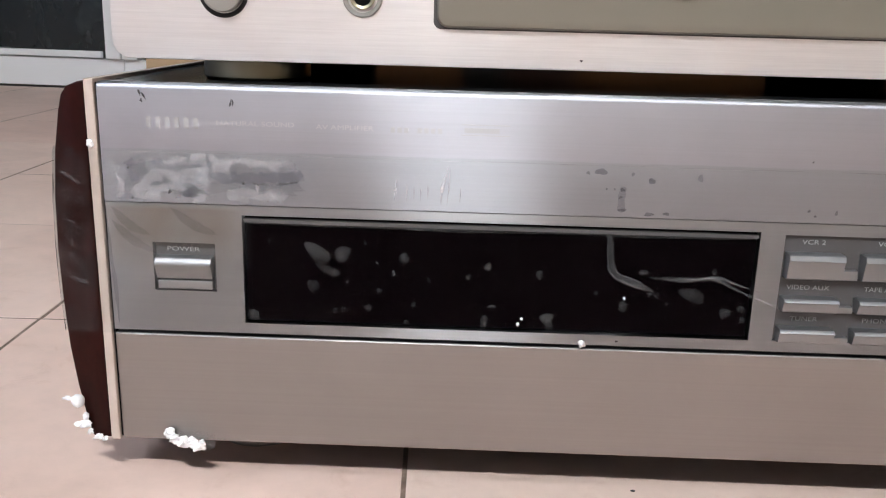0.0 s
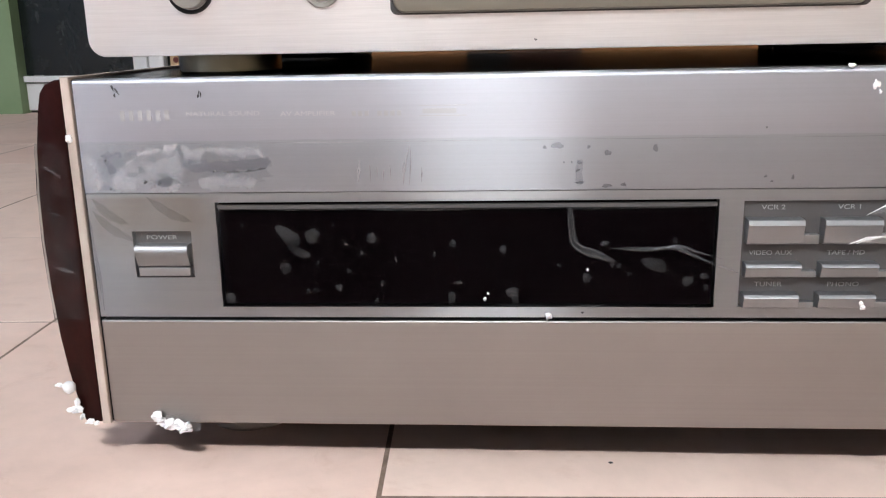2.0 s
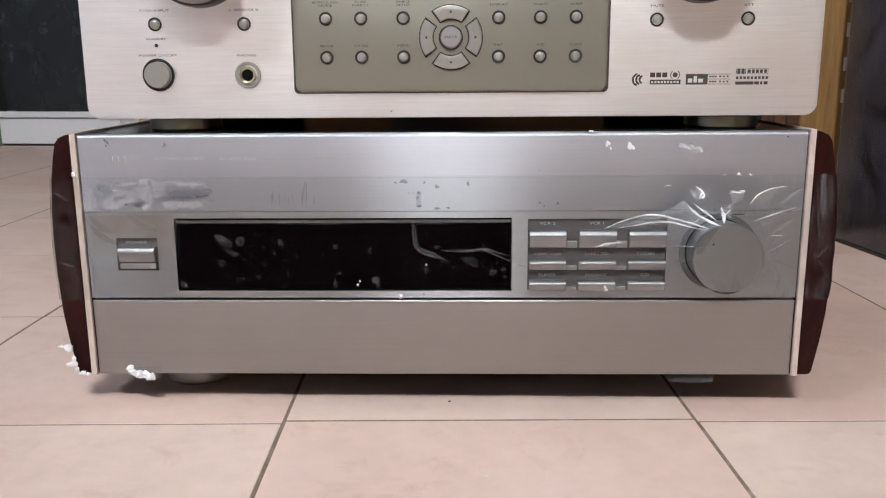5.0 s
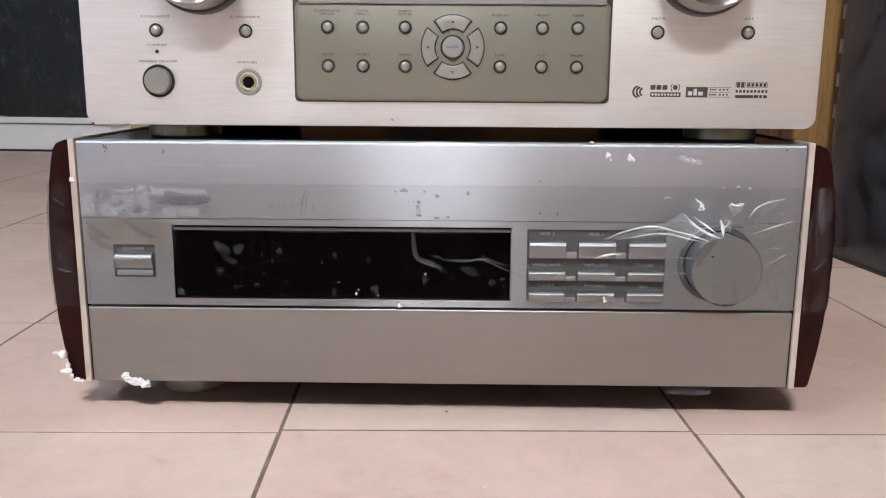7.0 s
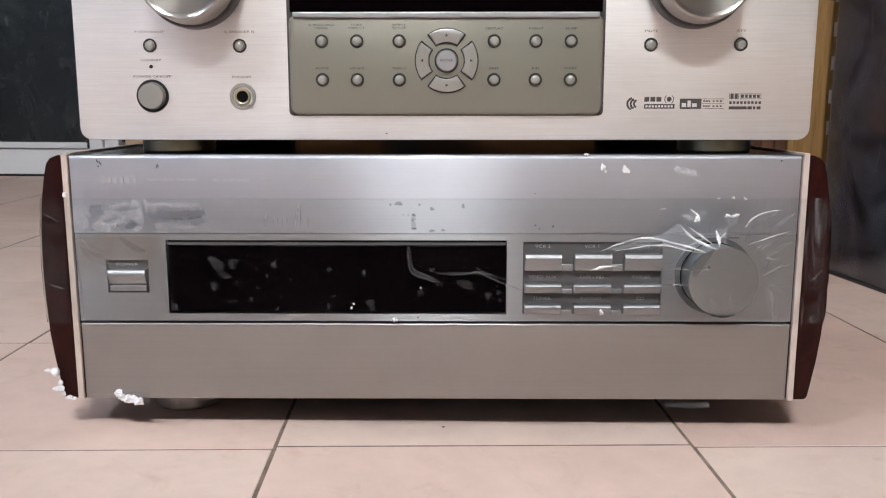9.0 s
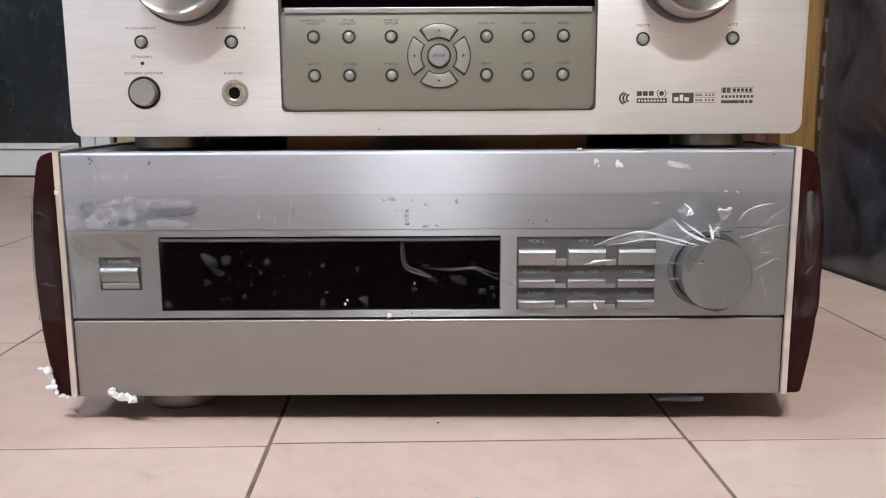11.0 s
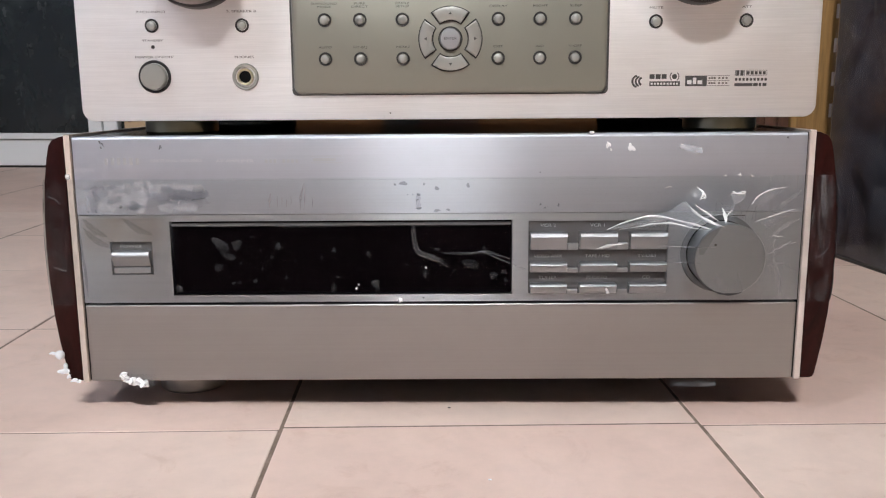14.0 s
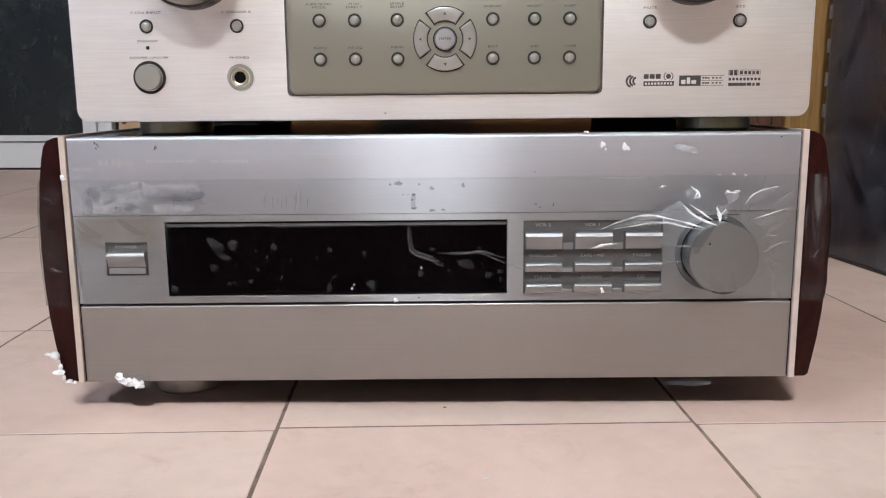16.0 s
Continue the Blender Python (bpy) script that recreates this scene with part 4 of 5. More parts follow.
[n for n in M["wrap_film"].node_tree.nodes if n.type == "BSDF_DIFFUSE"][0].inputs[0].default_value = (0.56, 0.63, 0.80, 1)
WRAP_FILM.data.materials[0] = M["wrap_film"]


def step01(a, b, v):
    t = min(1.0, max(0.0, (v - a) / (b - a)))
    return t * t * (3 - 2 * t)


def plateau(v, a, b, edge):
    return step01(a - edge, a, v) * (1 - step01(b, b + edge, v))


def cheek_x(z):
    for (xa, za), (xb, zb) in zip(CHEEK[3:], CHEEK[4:]):
        if za <= z <= zb:
            return xa + (xb - xa) * (z - za) / (zb - za)
    return 0.2285


RIDGES = ((166, 3.0, 1.5, 0.062), (151, 3.2, 2.0, 0.045), (131, 2.6, 2.6, 0.030), (119, 2.4, 2.4, 0.026), (97, 3.2, 1.9, 0.022), (76, 3.0, 2.0, 0.024), (55, 3.2, 2.1, 0.030),
          (38, 3.0, 1.9, 0.036), (21, 2.8, 1.6, 0.034), (3, 3.0, 1.1, 0.028), (-22, 4.0, 0.9, 0.022), (-46, 4.0, 0.8, 0.018), (186, 3.5, 1.2, 0.040), (204, 4.0, 0.8, 0.022))


def lift(x, z):
    """How far the tape stands out from the front."""
    h = 0.0013 + 0.0011 * step01(0.2130, 0.2172, abs(x)) - 0.0014 * step01(0.2232, 0.2270, abs(x))
    h = max(h, 0.0056 * plateau(x, 0.054, 0.137, 0.010) * plateau(z, 0.078, 0.1150, 0.006))
    h = max(h, 0.0046 * plateau(x, PX0, PX1, 0.007) * plateau(z, 0.094, 0.1045, 0.006))
    d, a = math.hypot(x - KX, z - KZ), math.degrees(math.atan2(z - KZ, x - KX))
    rim = 0.0204
    if d <= rim:
        return 0.0206
    reach, ridge = 0.020 + 0.014 * step01(-10, 50, a) * (1 - step01(130, 190, a)), 0.0
    for c, w, amp_mm, far in RIDGES:
        da = (a - c + 180) % 360 - 180
        g = math.exp(-(da / w) ** 2)
        reach = max(reach, 0.018 + (far - 0.012) * 0.55 * math.exp(-(da / (2.2 * w)) ** 2))
        ridge += amp_mm * 0.0005 * g * max(0.0, 1 - (d - rim) / far) ** 1.3 * step01(rim, rim + 0.004, d)
    cone = 0.0193 * max(0.0, 1 - (d - rim) / reach) ** 1.7
    crumple = 0.0011 * noise.noise((a * 0.11, d * 70, 0.3)) * max(0.0, 1 - (d - rim) / 0.05) * step01(rim, rim + 0.005, d)
    return max(h, 0.0013 + cone + max(0.0, crumple)) + ridge


tape = thing("packing_tape", "wide clear packing tape wrinkled round the knob across the amplifier", "tape", LEVEL)
bm = bmesh.new()
xs = [-0.2385 + 0.00225 * i for i in range(150)]
xs = [x for x in xs if x < 0.095] + [0.095 + 0.00062 * i for i in range(225)]
xs = [x for x in xs if x < 0.2340]
zs = [0.0714 + 0.0009 * j for j in range(86)]
cols = []
for i, x in enumerate(xs):
    col = []
    for j, z in enumerate(zs):
        zz = z + (0.00012 * math.sin(x * 90) + 0.0001 * math.sin(x * 411 + 1) if j == len(zs) - 1 else 0)
        e = cheek_x(z) + 0.0004
        xx = max(-e, min(e, x))
        col.append(bm.verts.new((xx, -lift(xx, z) - 0.00012 * noise.noise((x * 60, 0, z * 60)), zz)))
    cols.append(col)
# round both cheeks and back
for s in (-1, 1):
    extra = []
    for y in (-0.0010, 0.004, 0.012, 0.030, 0.055):
        extra.append([bm.verts.new((s * (cheek_x(z) + 0.0003), y + 0.002 * noise.noise((z * 80, y * 50, s)), z)) for z in zs])
    if s < 0:
        cols = extra[::-1] + cols
    else:
        cols = cols + extra
for a, b in zip(cols, cols[1:]):
    for j in range(len(zs) - 1):
        bm.faces.new((a[j], b[j], b[j + 1], a[j + 1]))
sheet = smooth(part("tape_sheet", face_front(bm), M["tape"], tape), 180)
sheet.visible_shadow = False


def blob(name, x, z, rx, rz, turn, material, parent, y, seed, rough=0.16):
    r = random.Random(seed)
    bm = bmesh.new()
    ph = [r.uniform(0, 6.28) for _ in range(3)]
    mid = bm.verts.new((x, y - 0.0003, z))
    n, ring, inner = 20, [], []
    c, s = math.cos(radians(turn)), math.sin(radians(turn))
    for i in range(n):
        a = 2 * math.pi * i / n
        k = 1 + rough * (math.sin(2 * a + ph[0]) * 0.5 + math.sin(3 * a + ph[1]) * 0.6 + math.sin(5 * a + ph[2]) * 0.3)
        u, v = rx * k * math.cos(a), rz * k * math.sin(a)
        ring.append(bm.verts.new((x + u * c - v * s, y, z + u * s + v * c)))
        u, v = u * 0.75, v * 0.75
        inner.append(bm.verts.new((x + u * c - v * s, y - 0.00025, z + u * s + v * c)))
    for i in range(n):
        j = (i + 1) % n
        bm.faces.new((ring[i], ring[j], inner[j], inner[i]))
        bm.faces.new((inner[i], inner[j], mid))
    ob = smooth(part(name, face_front(bm), material, parent), 60)
    ob.visible_shadow = False
    return ob


# air bubbles over the display: millimetres x, z, half-width, half-height, turn
BUBBLES_A = ((-131.6, 108.1, 6.5, 2.9, -42), (-127.5, 101.2, 4.8, 1.9, -25), (-121.6, 108.1, 3.1, 3.1, 0), (-96.9, 107.0, 1.9, 2.4, 0), (-133.5, 94.3, 2.4, 2.7, 0), (-158.0, 81.1, 2.5, 2.2, 0),
             (-124.6, 84.1, 1.2, 1.2, 0), (-121.2, 84.6, 1.4, 1.2, 0), (-111.2, 85.7, 1.4, 1.7, 0), (-106.8, 93.0, 1.0, 1.2, 0), (-101.0, 100.5, 1.0, 1.2, 0), (-107.7, 104.7, 0.7, 0.9, 0),
             (-86.9, 98.1, 0.9, 1.2, 0), (-92.9, 87.6, 0.9, 1.4, 0), (-95.6, 80.0, 1.0, 1.2, 0), (-119.8, 96.5, 0.7, 1.0, 0), (-150.8, 112.6, 0.7, 1.0, 0), (-112.5, 112.8, 0.7, 0.9, 0))
BUBBLES_B = ((-63.3, 104.7, 1.4, 1.8, 0), (-42.6, 102.1, 1.4, 1.8, 0), (-71.1, 100.0, 0.9, 1.2, 0), (-61.2, 87.9, 1.6, 0.9, 0), (-64.1, 81.2, 1.6, 3.0, 0), (-38.9, 83.8, 2.8, 2.1, 0), (-37.5, 80.4, 1.6, 3.2, 8),
             (-19.6, 95.1, 0.9, 1.1, 0), (-8.4, 89.9, 2.0, 2.0, 0), (18.7, 95.6, 5.8, 2.6, -15), (32.4, 88.5, 2.2, 2.2, 0), (38.9, 90.4, 1.8, 1.3, 0), (39.9, 85.7, 1.1, 1.3, 0), (-1.3, 104.5, 1.8, 1.1, 0),
             (8.8, 91.6, 0.9, 0.9, 0), (26.7, 105.6, 1.1, 1.3, 0))
for k, (x, z, rx, rz, turn) in enumerate(BUBBLES_A + BUBBLES_B):
    blob("air_bubble", x / 1000, z / 1000, rx / 1000, rz / 1000, turn, M["bubble"], tape, -lift(x / 1000, z / 1000) - 0.0003, k)
# dried glue under the upper band: lines of pale islands, and greyer wetted strips; millimetres
GLUE = (((-201.8, 132.4), (-197.7, 137.0), (-190.7, 138.6), (-181.7, 138.8), (-175.7, 137.8)), ((-175.7, 138.2), (-175.6, 133.2), (-176.8, 129.6), (-179.8, 128.3)), ((-196.8, 131.0), (-191.8, 132.3), (-186.8, 135.0), (-182.8, 136.0), (-177.8, 135.2)),
        ((-186.2, 135.3), (-185.8, 132.0), (-185.8, 129.3)), ((-190.7, 143.0), (-181.7, 144.8), (-175.9, 145.6)), ((-179.7, 144.3), (-176.7, 143.2), (-176.7, 140.2)), ((-172.7, 144.6), (-166.7, 143.6), (-159.7, 144.4), (-153.7, 142.9), (-141.0, 143.4)),
        ((-202.8, 129.6), (-198.8, 129.0), (-194.8, 130.4)), ((-211.0, 139.0), (-209.0, 134.0), (-210.0, 130.0)), ((-164.5, 130.2), (-157.8, 131.4), (-146.0, 130.4)), ((-170.2, 142.0), (-166.0, 140.4)))
GLUE_W = (1.9, 1.1, 1.8, 1.0, 0.7, 1.3, 1.2, 1.3, 0.9, 2.1, 1.6)
WET = (((-171.0, 137.6), (-158.0, 137.4), (-139.0, 138.6)), ((-184.0, 131.4), (-179.5, 131.2)), ((-209.0, 128.9), (-204.0, 128.7)), ((-207.0, 142.4), (-193.0, 143.4)), ((-205.0, 139.0), (-203.0, 136.0)))
WET_W = (2.5, 1.9, 1.2, 1.1, 1.5)


def island(name, pts, width, material, parent, proud, seed, ragged=1.0):
    """Ragged flat islands on the tape round a line of points in millimetres."""
    def field(x, z):
        far = 1e9
        for (xa, za), (xb, zb) in zip(pts, pts[1:]):
            ux, uz = xb - xa, zb - za
            t = min(1.0, max(0.0, ((x - xa) * ux + (z - za) * uz) / (ux * ux + uz * uz)))
            far = min(far, math.hypot(x - xa - t * ux, z - za - t * uz))
        rag = 1.5 * noise.noise((x * 0.30, seed, z * 0.38)) + 1.0 * noise.noise((x * 0.9, seed + 5, z * 1.0)) + 0.35 * noise.noise((x * 2.3, seed, z * 2.3))
        return width - far + ragged * rag

    step = 0.45
    x0, x1 = min(p[0] for p in pts) - width - 2.6, max(p[0] for p in pts) + width + 2.6
    z0, z1 = min(p[1] for p in pts) - width - 2.6, max(p[1] for p in pts) + width + 2.6
    nx, nz = int((x1 - x0) / step) + 1, int((z1 - z0) / step) + 1
    F = {(i, k): (x0 + step * i, z0 + step * k, field(x0 + step * i, z0 + step * k)) for i in range(nx + 1) for k in range(nz + 1)}
    bm = bmesh.new()
    for i in range(nx):
        for k in range(nz):
            for tri in ((F[i, k], F[i + 1, k], F[i + 1, k + 1]), (F[i, k], F[i + 1, k + 1], F[i, k + 1])):
                cut = []
                for a, b in zip(tri, tri[1:] + tri[:1]):
                    if a[2] > 0:
                        cut.append(a[:2])
                    if (a[2] > 0) != (b[2] > 0):
                        t = a[2] / (a[2] - b[2])
                        cut.append((a[0] + t * (b[0] - a[0]), a[1] + t * (b[1] - a[1])))
                if len(cut) > 2:
                    bm.faces.new([bm.verts.new((x / 1000, -lift(x / 1000, z / 1000) - proud, z / 1000)) for x, z in cut])
    bmesh.ops.remove_doubles(bm, verts=bm.verts, dist=1e-7)
    ob = part(name, face_front(bm), material, parent)
    ob.visible_shadow = False
    return ob


for k, (pts, w) in enumerate(zip(GLUE, GLUE_W)):
    island("glue_residue", pts, 1.1 * w, M["residue"], tape, 0.0002, 3.7 * k, 1.6)
for k, (pts, w) in enumerate(zip(WET, WET_W)):
    island("wetted_patch", pts, 0.85 * w, M["damp_and_reflection"], tape, 0.00014, 40 + 2.3 * k, 0.9)
island("wetted_patch", ((-205.0, 136.0), (-172.0, 137.0), (-143.0, 137.0)), 6.2, M["damp_veil"], tape, 0.0001, 66, 1.6)
island("wetted_patch", ((-156.8, 135.3), (-147.8, 135.2), (-139.7, 136.4)), 0.35, M["damp"], tape, 0.00016, 71, 0.35)

# darker clear patches along the upper band
PATCHES = ((-21.1, 144.5, 2.2, 1.3, 0), (-26.1, 143.9, 0.7, 0.7, 0), (-8.8, 143.9, 0.7, 0.7, 0), (-1.3, 141.4, 1.3, 1.1, 0), (17.3, 143.1, 0.9, 1.5, 0), (-12.3, 137.6, 0.9, 0.7, 0), (-12.9, 134.6, 0.8, 0.5, 20),
           (-12.0, 129.6, 1.7, 0.6, 0), (-18.5, 137.8, 0.4, 0.4, 0), (-15.4, 137.8, 0.4, 0.4, 0), (-1.3, 128.2, 2.0, 0.7, 0), (5.3, 128.6, 1.1, 0.7, 0), (60.4, 131.5, 0.6, 0.6, 0), (63.0, 129.5, 0.5, 0.5, 0), (71.0, 131.0, 0.6, 0.9, 0))
for k, (x, z, rx, rz, turn) in enumerate(PATCHES):
    blob("clear_patch", x / 1000, z / 1000, rx / 1000, rz / 1000, turn, M["damp"], tape, -lift(x / 1000, z / 1000) - 0.0003, 60 + k, 0.25)
island("clear_patch", ((-12.0, 137.6), (-12.6, 134.0), (-12.2, 130.0)), 1.35, M["damp_and_reflection"], tape, 0.0002, 12, 0.3)


def ribbon(name, pts, width, material, parent, proud=0.0006):
    """A raised crease in the tape along points in millimetres."""
    bm = bmesh.new()
    rows = []
    P = [Vector((x / 1000, 0, z / 1000)) for x, z in pts]
    fine = []
    for i in range(len(P) - 1):
        p0, p1, p2, p3 = P[max(0, i - 1)], P[i], P[i + 1], P[min(len(P) - 1, i + 2)]
        for k in range(8):
            t = k / 8
            fine.append(0.5 * ((2 * p1) + (p2 - p0) * t + (2 * p0 - 5 * p1 + 4 * p2 - p3) * t * t + (3 * p1 - p0 - 3 * p2 + p3) * t ** 3))
    fine.append(P[-1])
    for i, p in enumerate(fine):
        d = (fine[min(i + 1, len(fine) - 1)] - fine[max(i - 1, 0)]).normalized()
        nrm = Vector((-d.z, 0, d.x))
        end = min(1.0, min(i, len(fine) - 1 - i) / 7 + 0.06)
        w = width * end * (0.8 + 0.5 * noise.noise((i * 0.35, width * 900, 0)))
        y = -lift(p.x, p.z) - 0.0003
        rows.append([bm.verts.new(p + nrm * w * u + Vector((0, y - proud * (1 - u * u), 0))) for u in (-1, -0.5, 0, 0.5, 1)])
    for a, b in zip(rows, rows[1:]):
        for j in range(4):
            bm.faces.new((a[j], b[j], b[j + 1], a[j + 1]))
    ob = smooth(part(name, face_front(bm), material, parent), 180)
    ob.visible_shadow = False
    return ob


ribbon("tape_crease", [(-15.6, 120.6), (-14.9, 110.4), (-12.8, 103.4), (-5.0, 99.8), (3.4, 96.8)], 0.0021, M["faint"], tape)
ribbon("tape_crease", [(-16.6, 119.6), (-15.9, 110.4), (-13.6, 102.8), (-5.2, 98.9), (1.0, 96.9)], 0.0004, M["crease"], tape)
ribbon("tape_crease", [(-14.2, 118.0), (-13.9, 110.0), (-11.4, 103.8), (-4.0, 101.2), (2.0, 97.8)], 0.0003, M["crease"], tape)
for k, (x, z) in enumerate(((-15.4, 118.6), (-15.0, 115.9), (-15.2, 113.2), (-14.4, 110.2), (-13.8, 106.4), (-3.5, 99.4), (1.6, 95.6), (4.4, 95.2))):
    blob("air_bubble", x / 1000, z / 1000, 0.0011, 0.0008 + 0.0002 * (k % 3), 20 * k, M["bubble"], tape, -lift(x / 1000, z / 1000) - 0.0011, 600 + k, 0.5)
ribbon("tape_crease", [(0.6, 102.6), (15.1, 101.4), (26.1, 102.6), (35.2, 98.9), (44.2, 95.0), (53.0, 92.5)], 0.0008, M["crease"], tape)
ribbon("tape_crease", [(6.0, 102.9), (18.0, 102.4), (28.1, 103.2), (36.2, 100.6), (45.2, 98.0)], 0.0006, M["crease"], tape)
ribbon("tape_crease", [(-101.2, 130.5), (-100.8, 135.0), (-100.2, 139.5)], 0.0008, M["stretch"], tape)
ribbon("tape_crease", [(-82.8, 129.4), (-82.2, 137.0), (-80.0, 145.0)], 0.0009, M["stretch"], tape)
ribbon("tape_crease", [(-80.5, 129.0), (-79.8, 137.0), (-79.6, 143.8)], 0.0004, M["stretch"], tape)
for k, x in enumerate((-96.4, -93.6, -91.0, -88.2, -75.5)):
    ribbon("tape_crease", [(x, 130.5 + k % 2), (x + 0.2, 134.0), (x + 0.1, 137.5 - k % 3)], 0.0003, M["stretch"], tape)
# folds of stressed tape that fan out from the knob, their glints painted white
FOLDS_A = (((98.8, 116.3), (113.2, 121.1), (126.5, 124.3), (140.2, 122.3), (149.0, 120.7), (157.0, 118.5)), ((106.5, 116.6), (122.3, 118.5), (135.0, 120.6), (146.7, 118.8), (155.8, 118.1)),
           ((144.8, 133.3), (150.1, 126.9), (156.4, 122.9), (164.1, 120.1)), ((149.6, 131.7), (156.6, 126.6), (161.6, 122.9)), ((164.4, 130.3), (165.2, 125.8), (164.7, 121.8)), ((170.2, 129.3), (165.8, 125.8)))
FOLDS_B = (((182.6, 131.7), (187.6, 136.1), (195.0, 139.1), (205.7, 141.0)), ((182.3, 122.6), (197.5, 125.0), (212.7, 128.1)), ((194.4, 113.5), (203.9, 112.0)), ((92.9, 104.8), (100.6, 107.1), (109.7, 107.8)),
           ((153.1, 134.8), (155.1, 137.3), (156.6, 138.3)), ((171.3, 138.2), (176.3, 137.8), (179.5, 139.1)), ((134.7, 141.3), (138.1, 141.3)), ((151.7, 141.7), (153.2, 139.3)))
WIDE = (0.00042, 0.0003, 0.0006, 0.0005, 0.0009, 0.0007, 0.00035, 0.0003, 0.0003, 0.0006, 0.0007, 0.0006, 0.0004, 0.0004)
for pts, w in zip(FOLDS_A + FOLDS_B, WIDE):
    ribbon("tape_fold", pts, 1.5 * w, M["glint"], tape, 0.0004)
for pts in (((131.5, 98.8), (144.4, 102.2)), ((134.4, 110.1), (148.6, 112.2)), ((195.5, 105.0), (204.4, 86.8), (203.9, 77.0)), ((206.0, 131.0), (215.5, 137.5)), ((176.2, 148.0), (178.5, 147.6)), ((183.8, 147.9), (186.0, 147.3))):
    ribbon("tape_fold", pts, 0.0005, M["crease"], tape, 0.0004)
LINES = random.Random(21)
for k in range(16):
    ang = LINES.uniform(12, 182) if k % 4 else LINES.uniform(-35, 20)
    near, far = LINES.uniform(21.5, 26), LINES.uniform(30, 52)
    if 60 < ang < 130:
        far = min(far, 40)
    bend = LINES.uniform(-9, 9)
    pts = []
    for q in range(5):
        rr, aa = near + (far - near) * q / 4, radians(ang + bend * (q / 4) ** 2)
        pts.append((1000 * KX + rr * math.cos(aa), 1000 * KZ + rr * math.sin(aa)))
    if max(x for x, z in pts) < 216 and max(z for x, z in pts) < 146 and min(z for x, z in pts) > 73:
        ribbon("tape_fold", pts, LINES.choice((0.00014, 0.0002, 0.0003)), LINES.choice((M["crease"], M["crease"], M["stretch"])), tape, 0.0005)
# broad soft pleats towards the edge strip, and slack film by the power key
for pts, w in ((((189, 120), (200, 128), (214, 139)), 0.0024), (((191, 112), (203, 117), (214, 122)), 0.0020), (((191, 104), (203, 106), (213, 108)), 0.0014), (((198, 96), (203, 86), (206, 76)), 0.0022)):
    ribbon("tape_fold", pts, w, M["faint"], tape, 0.0008)
for pts, w in ((((-215.6, 125), (-215.2, 108), (-214.2, 92), (-213.8, 76)), 0.0009)  ,):
    ribbon("tape_fold", pts, w, M["damp_and_reflection"], tape, 0.0004)


def patch(name, pts, material, seed):
    """A small flat area of stretched tape with an outline in millimetres."""
    high = [lift(x / 1000, z / 1000) for x, z in pts]
    bm = bmesh.new()
    cx, cz = sum(p[0] for p in pts) / len(pts), sum(p[1] for p in pts) / len(pts)
    mid = bm.verts.new((cx / 1000, -sum(high) / len(high) - 0.0012, cz / 1000))
    ring = []
    for (xa, za), (xb, zb), ha, hb in zip(pts, pts[1:] + pts[:1], high, high[1:] + high[:1]):
        for k in range(5):
            x, z = (xa + (xb - xa) * k / 5) / 1000, (za + (zb - za) * k / 5) / 1000
            d = 0.0004 * noise.noise((x * 400, seed, z * 400))
            ring.append(bm.verts.new((x + d, -ha - (hb - ha) * k / 5 - 0.0005, z + d)))
    for a, b in zip(ring, ring[1:] + ring[:1]):
        bm.faces.new((a, b, mid))
    ob = smooth(part(name, face_front(bm), material, tape), 180)
    ob.visible_shadow = False
    return ob


# stretched triangles between the folds round the knob
patch("tape_facet", [(163.4, 131.0), (171.6, 131.5), (169.1, 123.0)], M["facet"], 1)
patch("tape_facet", [(170.9, 138.2), (179.6, 138.8), (178.2, 134.6), (171.6, 131.5)], M["facet"], 2)
patch("tape_facet", [(128.5, 123.6), (144.2, 133.2), (157.0, 122.0), (150.0, 119.6)], M["facet"], 3)
patch("tape_facet", [(182.6, 131.0), (189.0, 136.3), (206.0, 141.0), (196.0, 134.5), (188.0, 130.5)], M["faint"], 4)
patch("tape_facet", [(185.0, 121.8), (197.6, 125.0), (213.0, 128.4), (203.0, 122.0), (192.0, 118.5)], M["faint"], 5)
patch("tape_facet", [(99.7, 117.0), (112.6, 121.3), (128.2, 123.4), (146.0, 120.0), (126.0, 117.2)], M["facet"], 6)
# further folds; the wider ones carry painted white glints
for pts, w in ((((131.6, 107.3), (146.0, 108.2), (160.0, 108.4)), 0.0005), (((135.5, 97.5), (143.0, 98.7), (150.4, 99.3)), 0.0005), (((95.8, 105.0), (101.0, 106.9), (106.2, 107.8)), 0.0009),
               (((151.5, 141.8), (155.0, 138.5), (155.8, 135.5), (152.8, 134.6)), 0.0009)):
    ribbon("tape_fold", pts, w, M["glint"] if w > 0.0006 else M["stretch"], tape, 0.0004)
# small white blobs stand in for glints on the crumpled tape
for x, z, rx, rz in ((177.0, 148.4, 0.9, 0.8), (184.0, 147.7, 1.0, 0.7), (168.4, 148.0, 0.9, 0.35), (135.6, 141.4, 1.6, 0.6), (178.3, 138.4, 1.7, 0.9), (172.3, 138.4, 1.6, 0.7)):
    blob("tape_fold", x / 1000, z / 1000, rx / 1000, rz / 1000, 10, M["glint"], tape, -lift(x / 1000, z / 1000) - 0.0006, int(400 + x), 0.5)
blob("clear_patch", -0.1810, 0.1320, 0.0050, 0.0022, -20, M["damp_and_reflection"], tape, -lift(-0.18, 0.132) - 0.0003, 78, 0.6)

# the film on the knob's face: two pale pleats and a painted dark reflection
patch("tape_facet", [(160.7, 93.3), (169.2, 83.4), (164.0, 81.4), (159.5, 87.2)], M["veil"], 7)
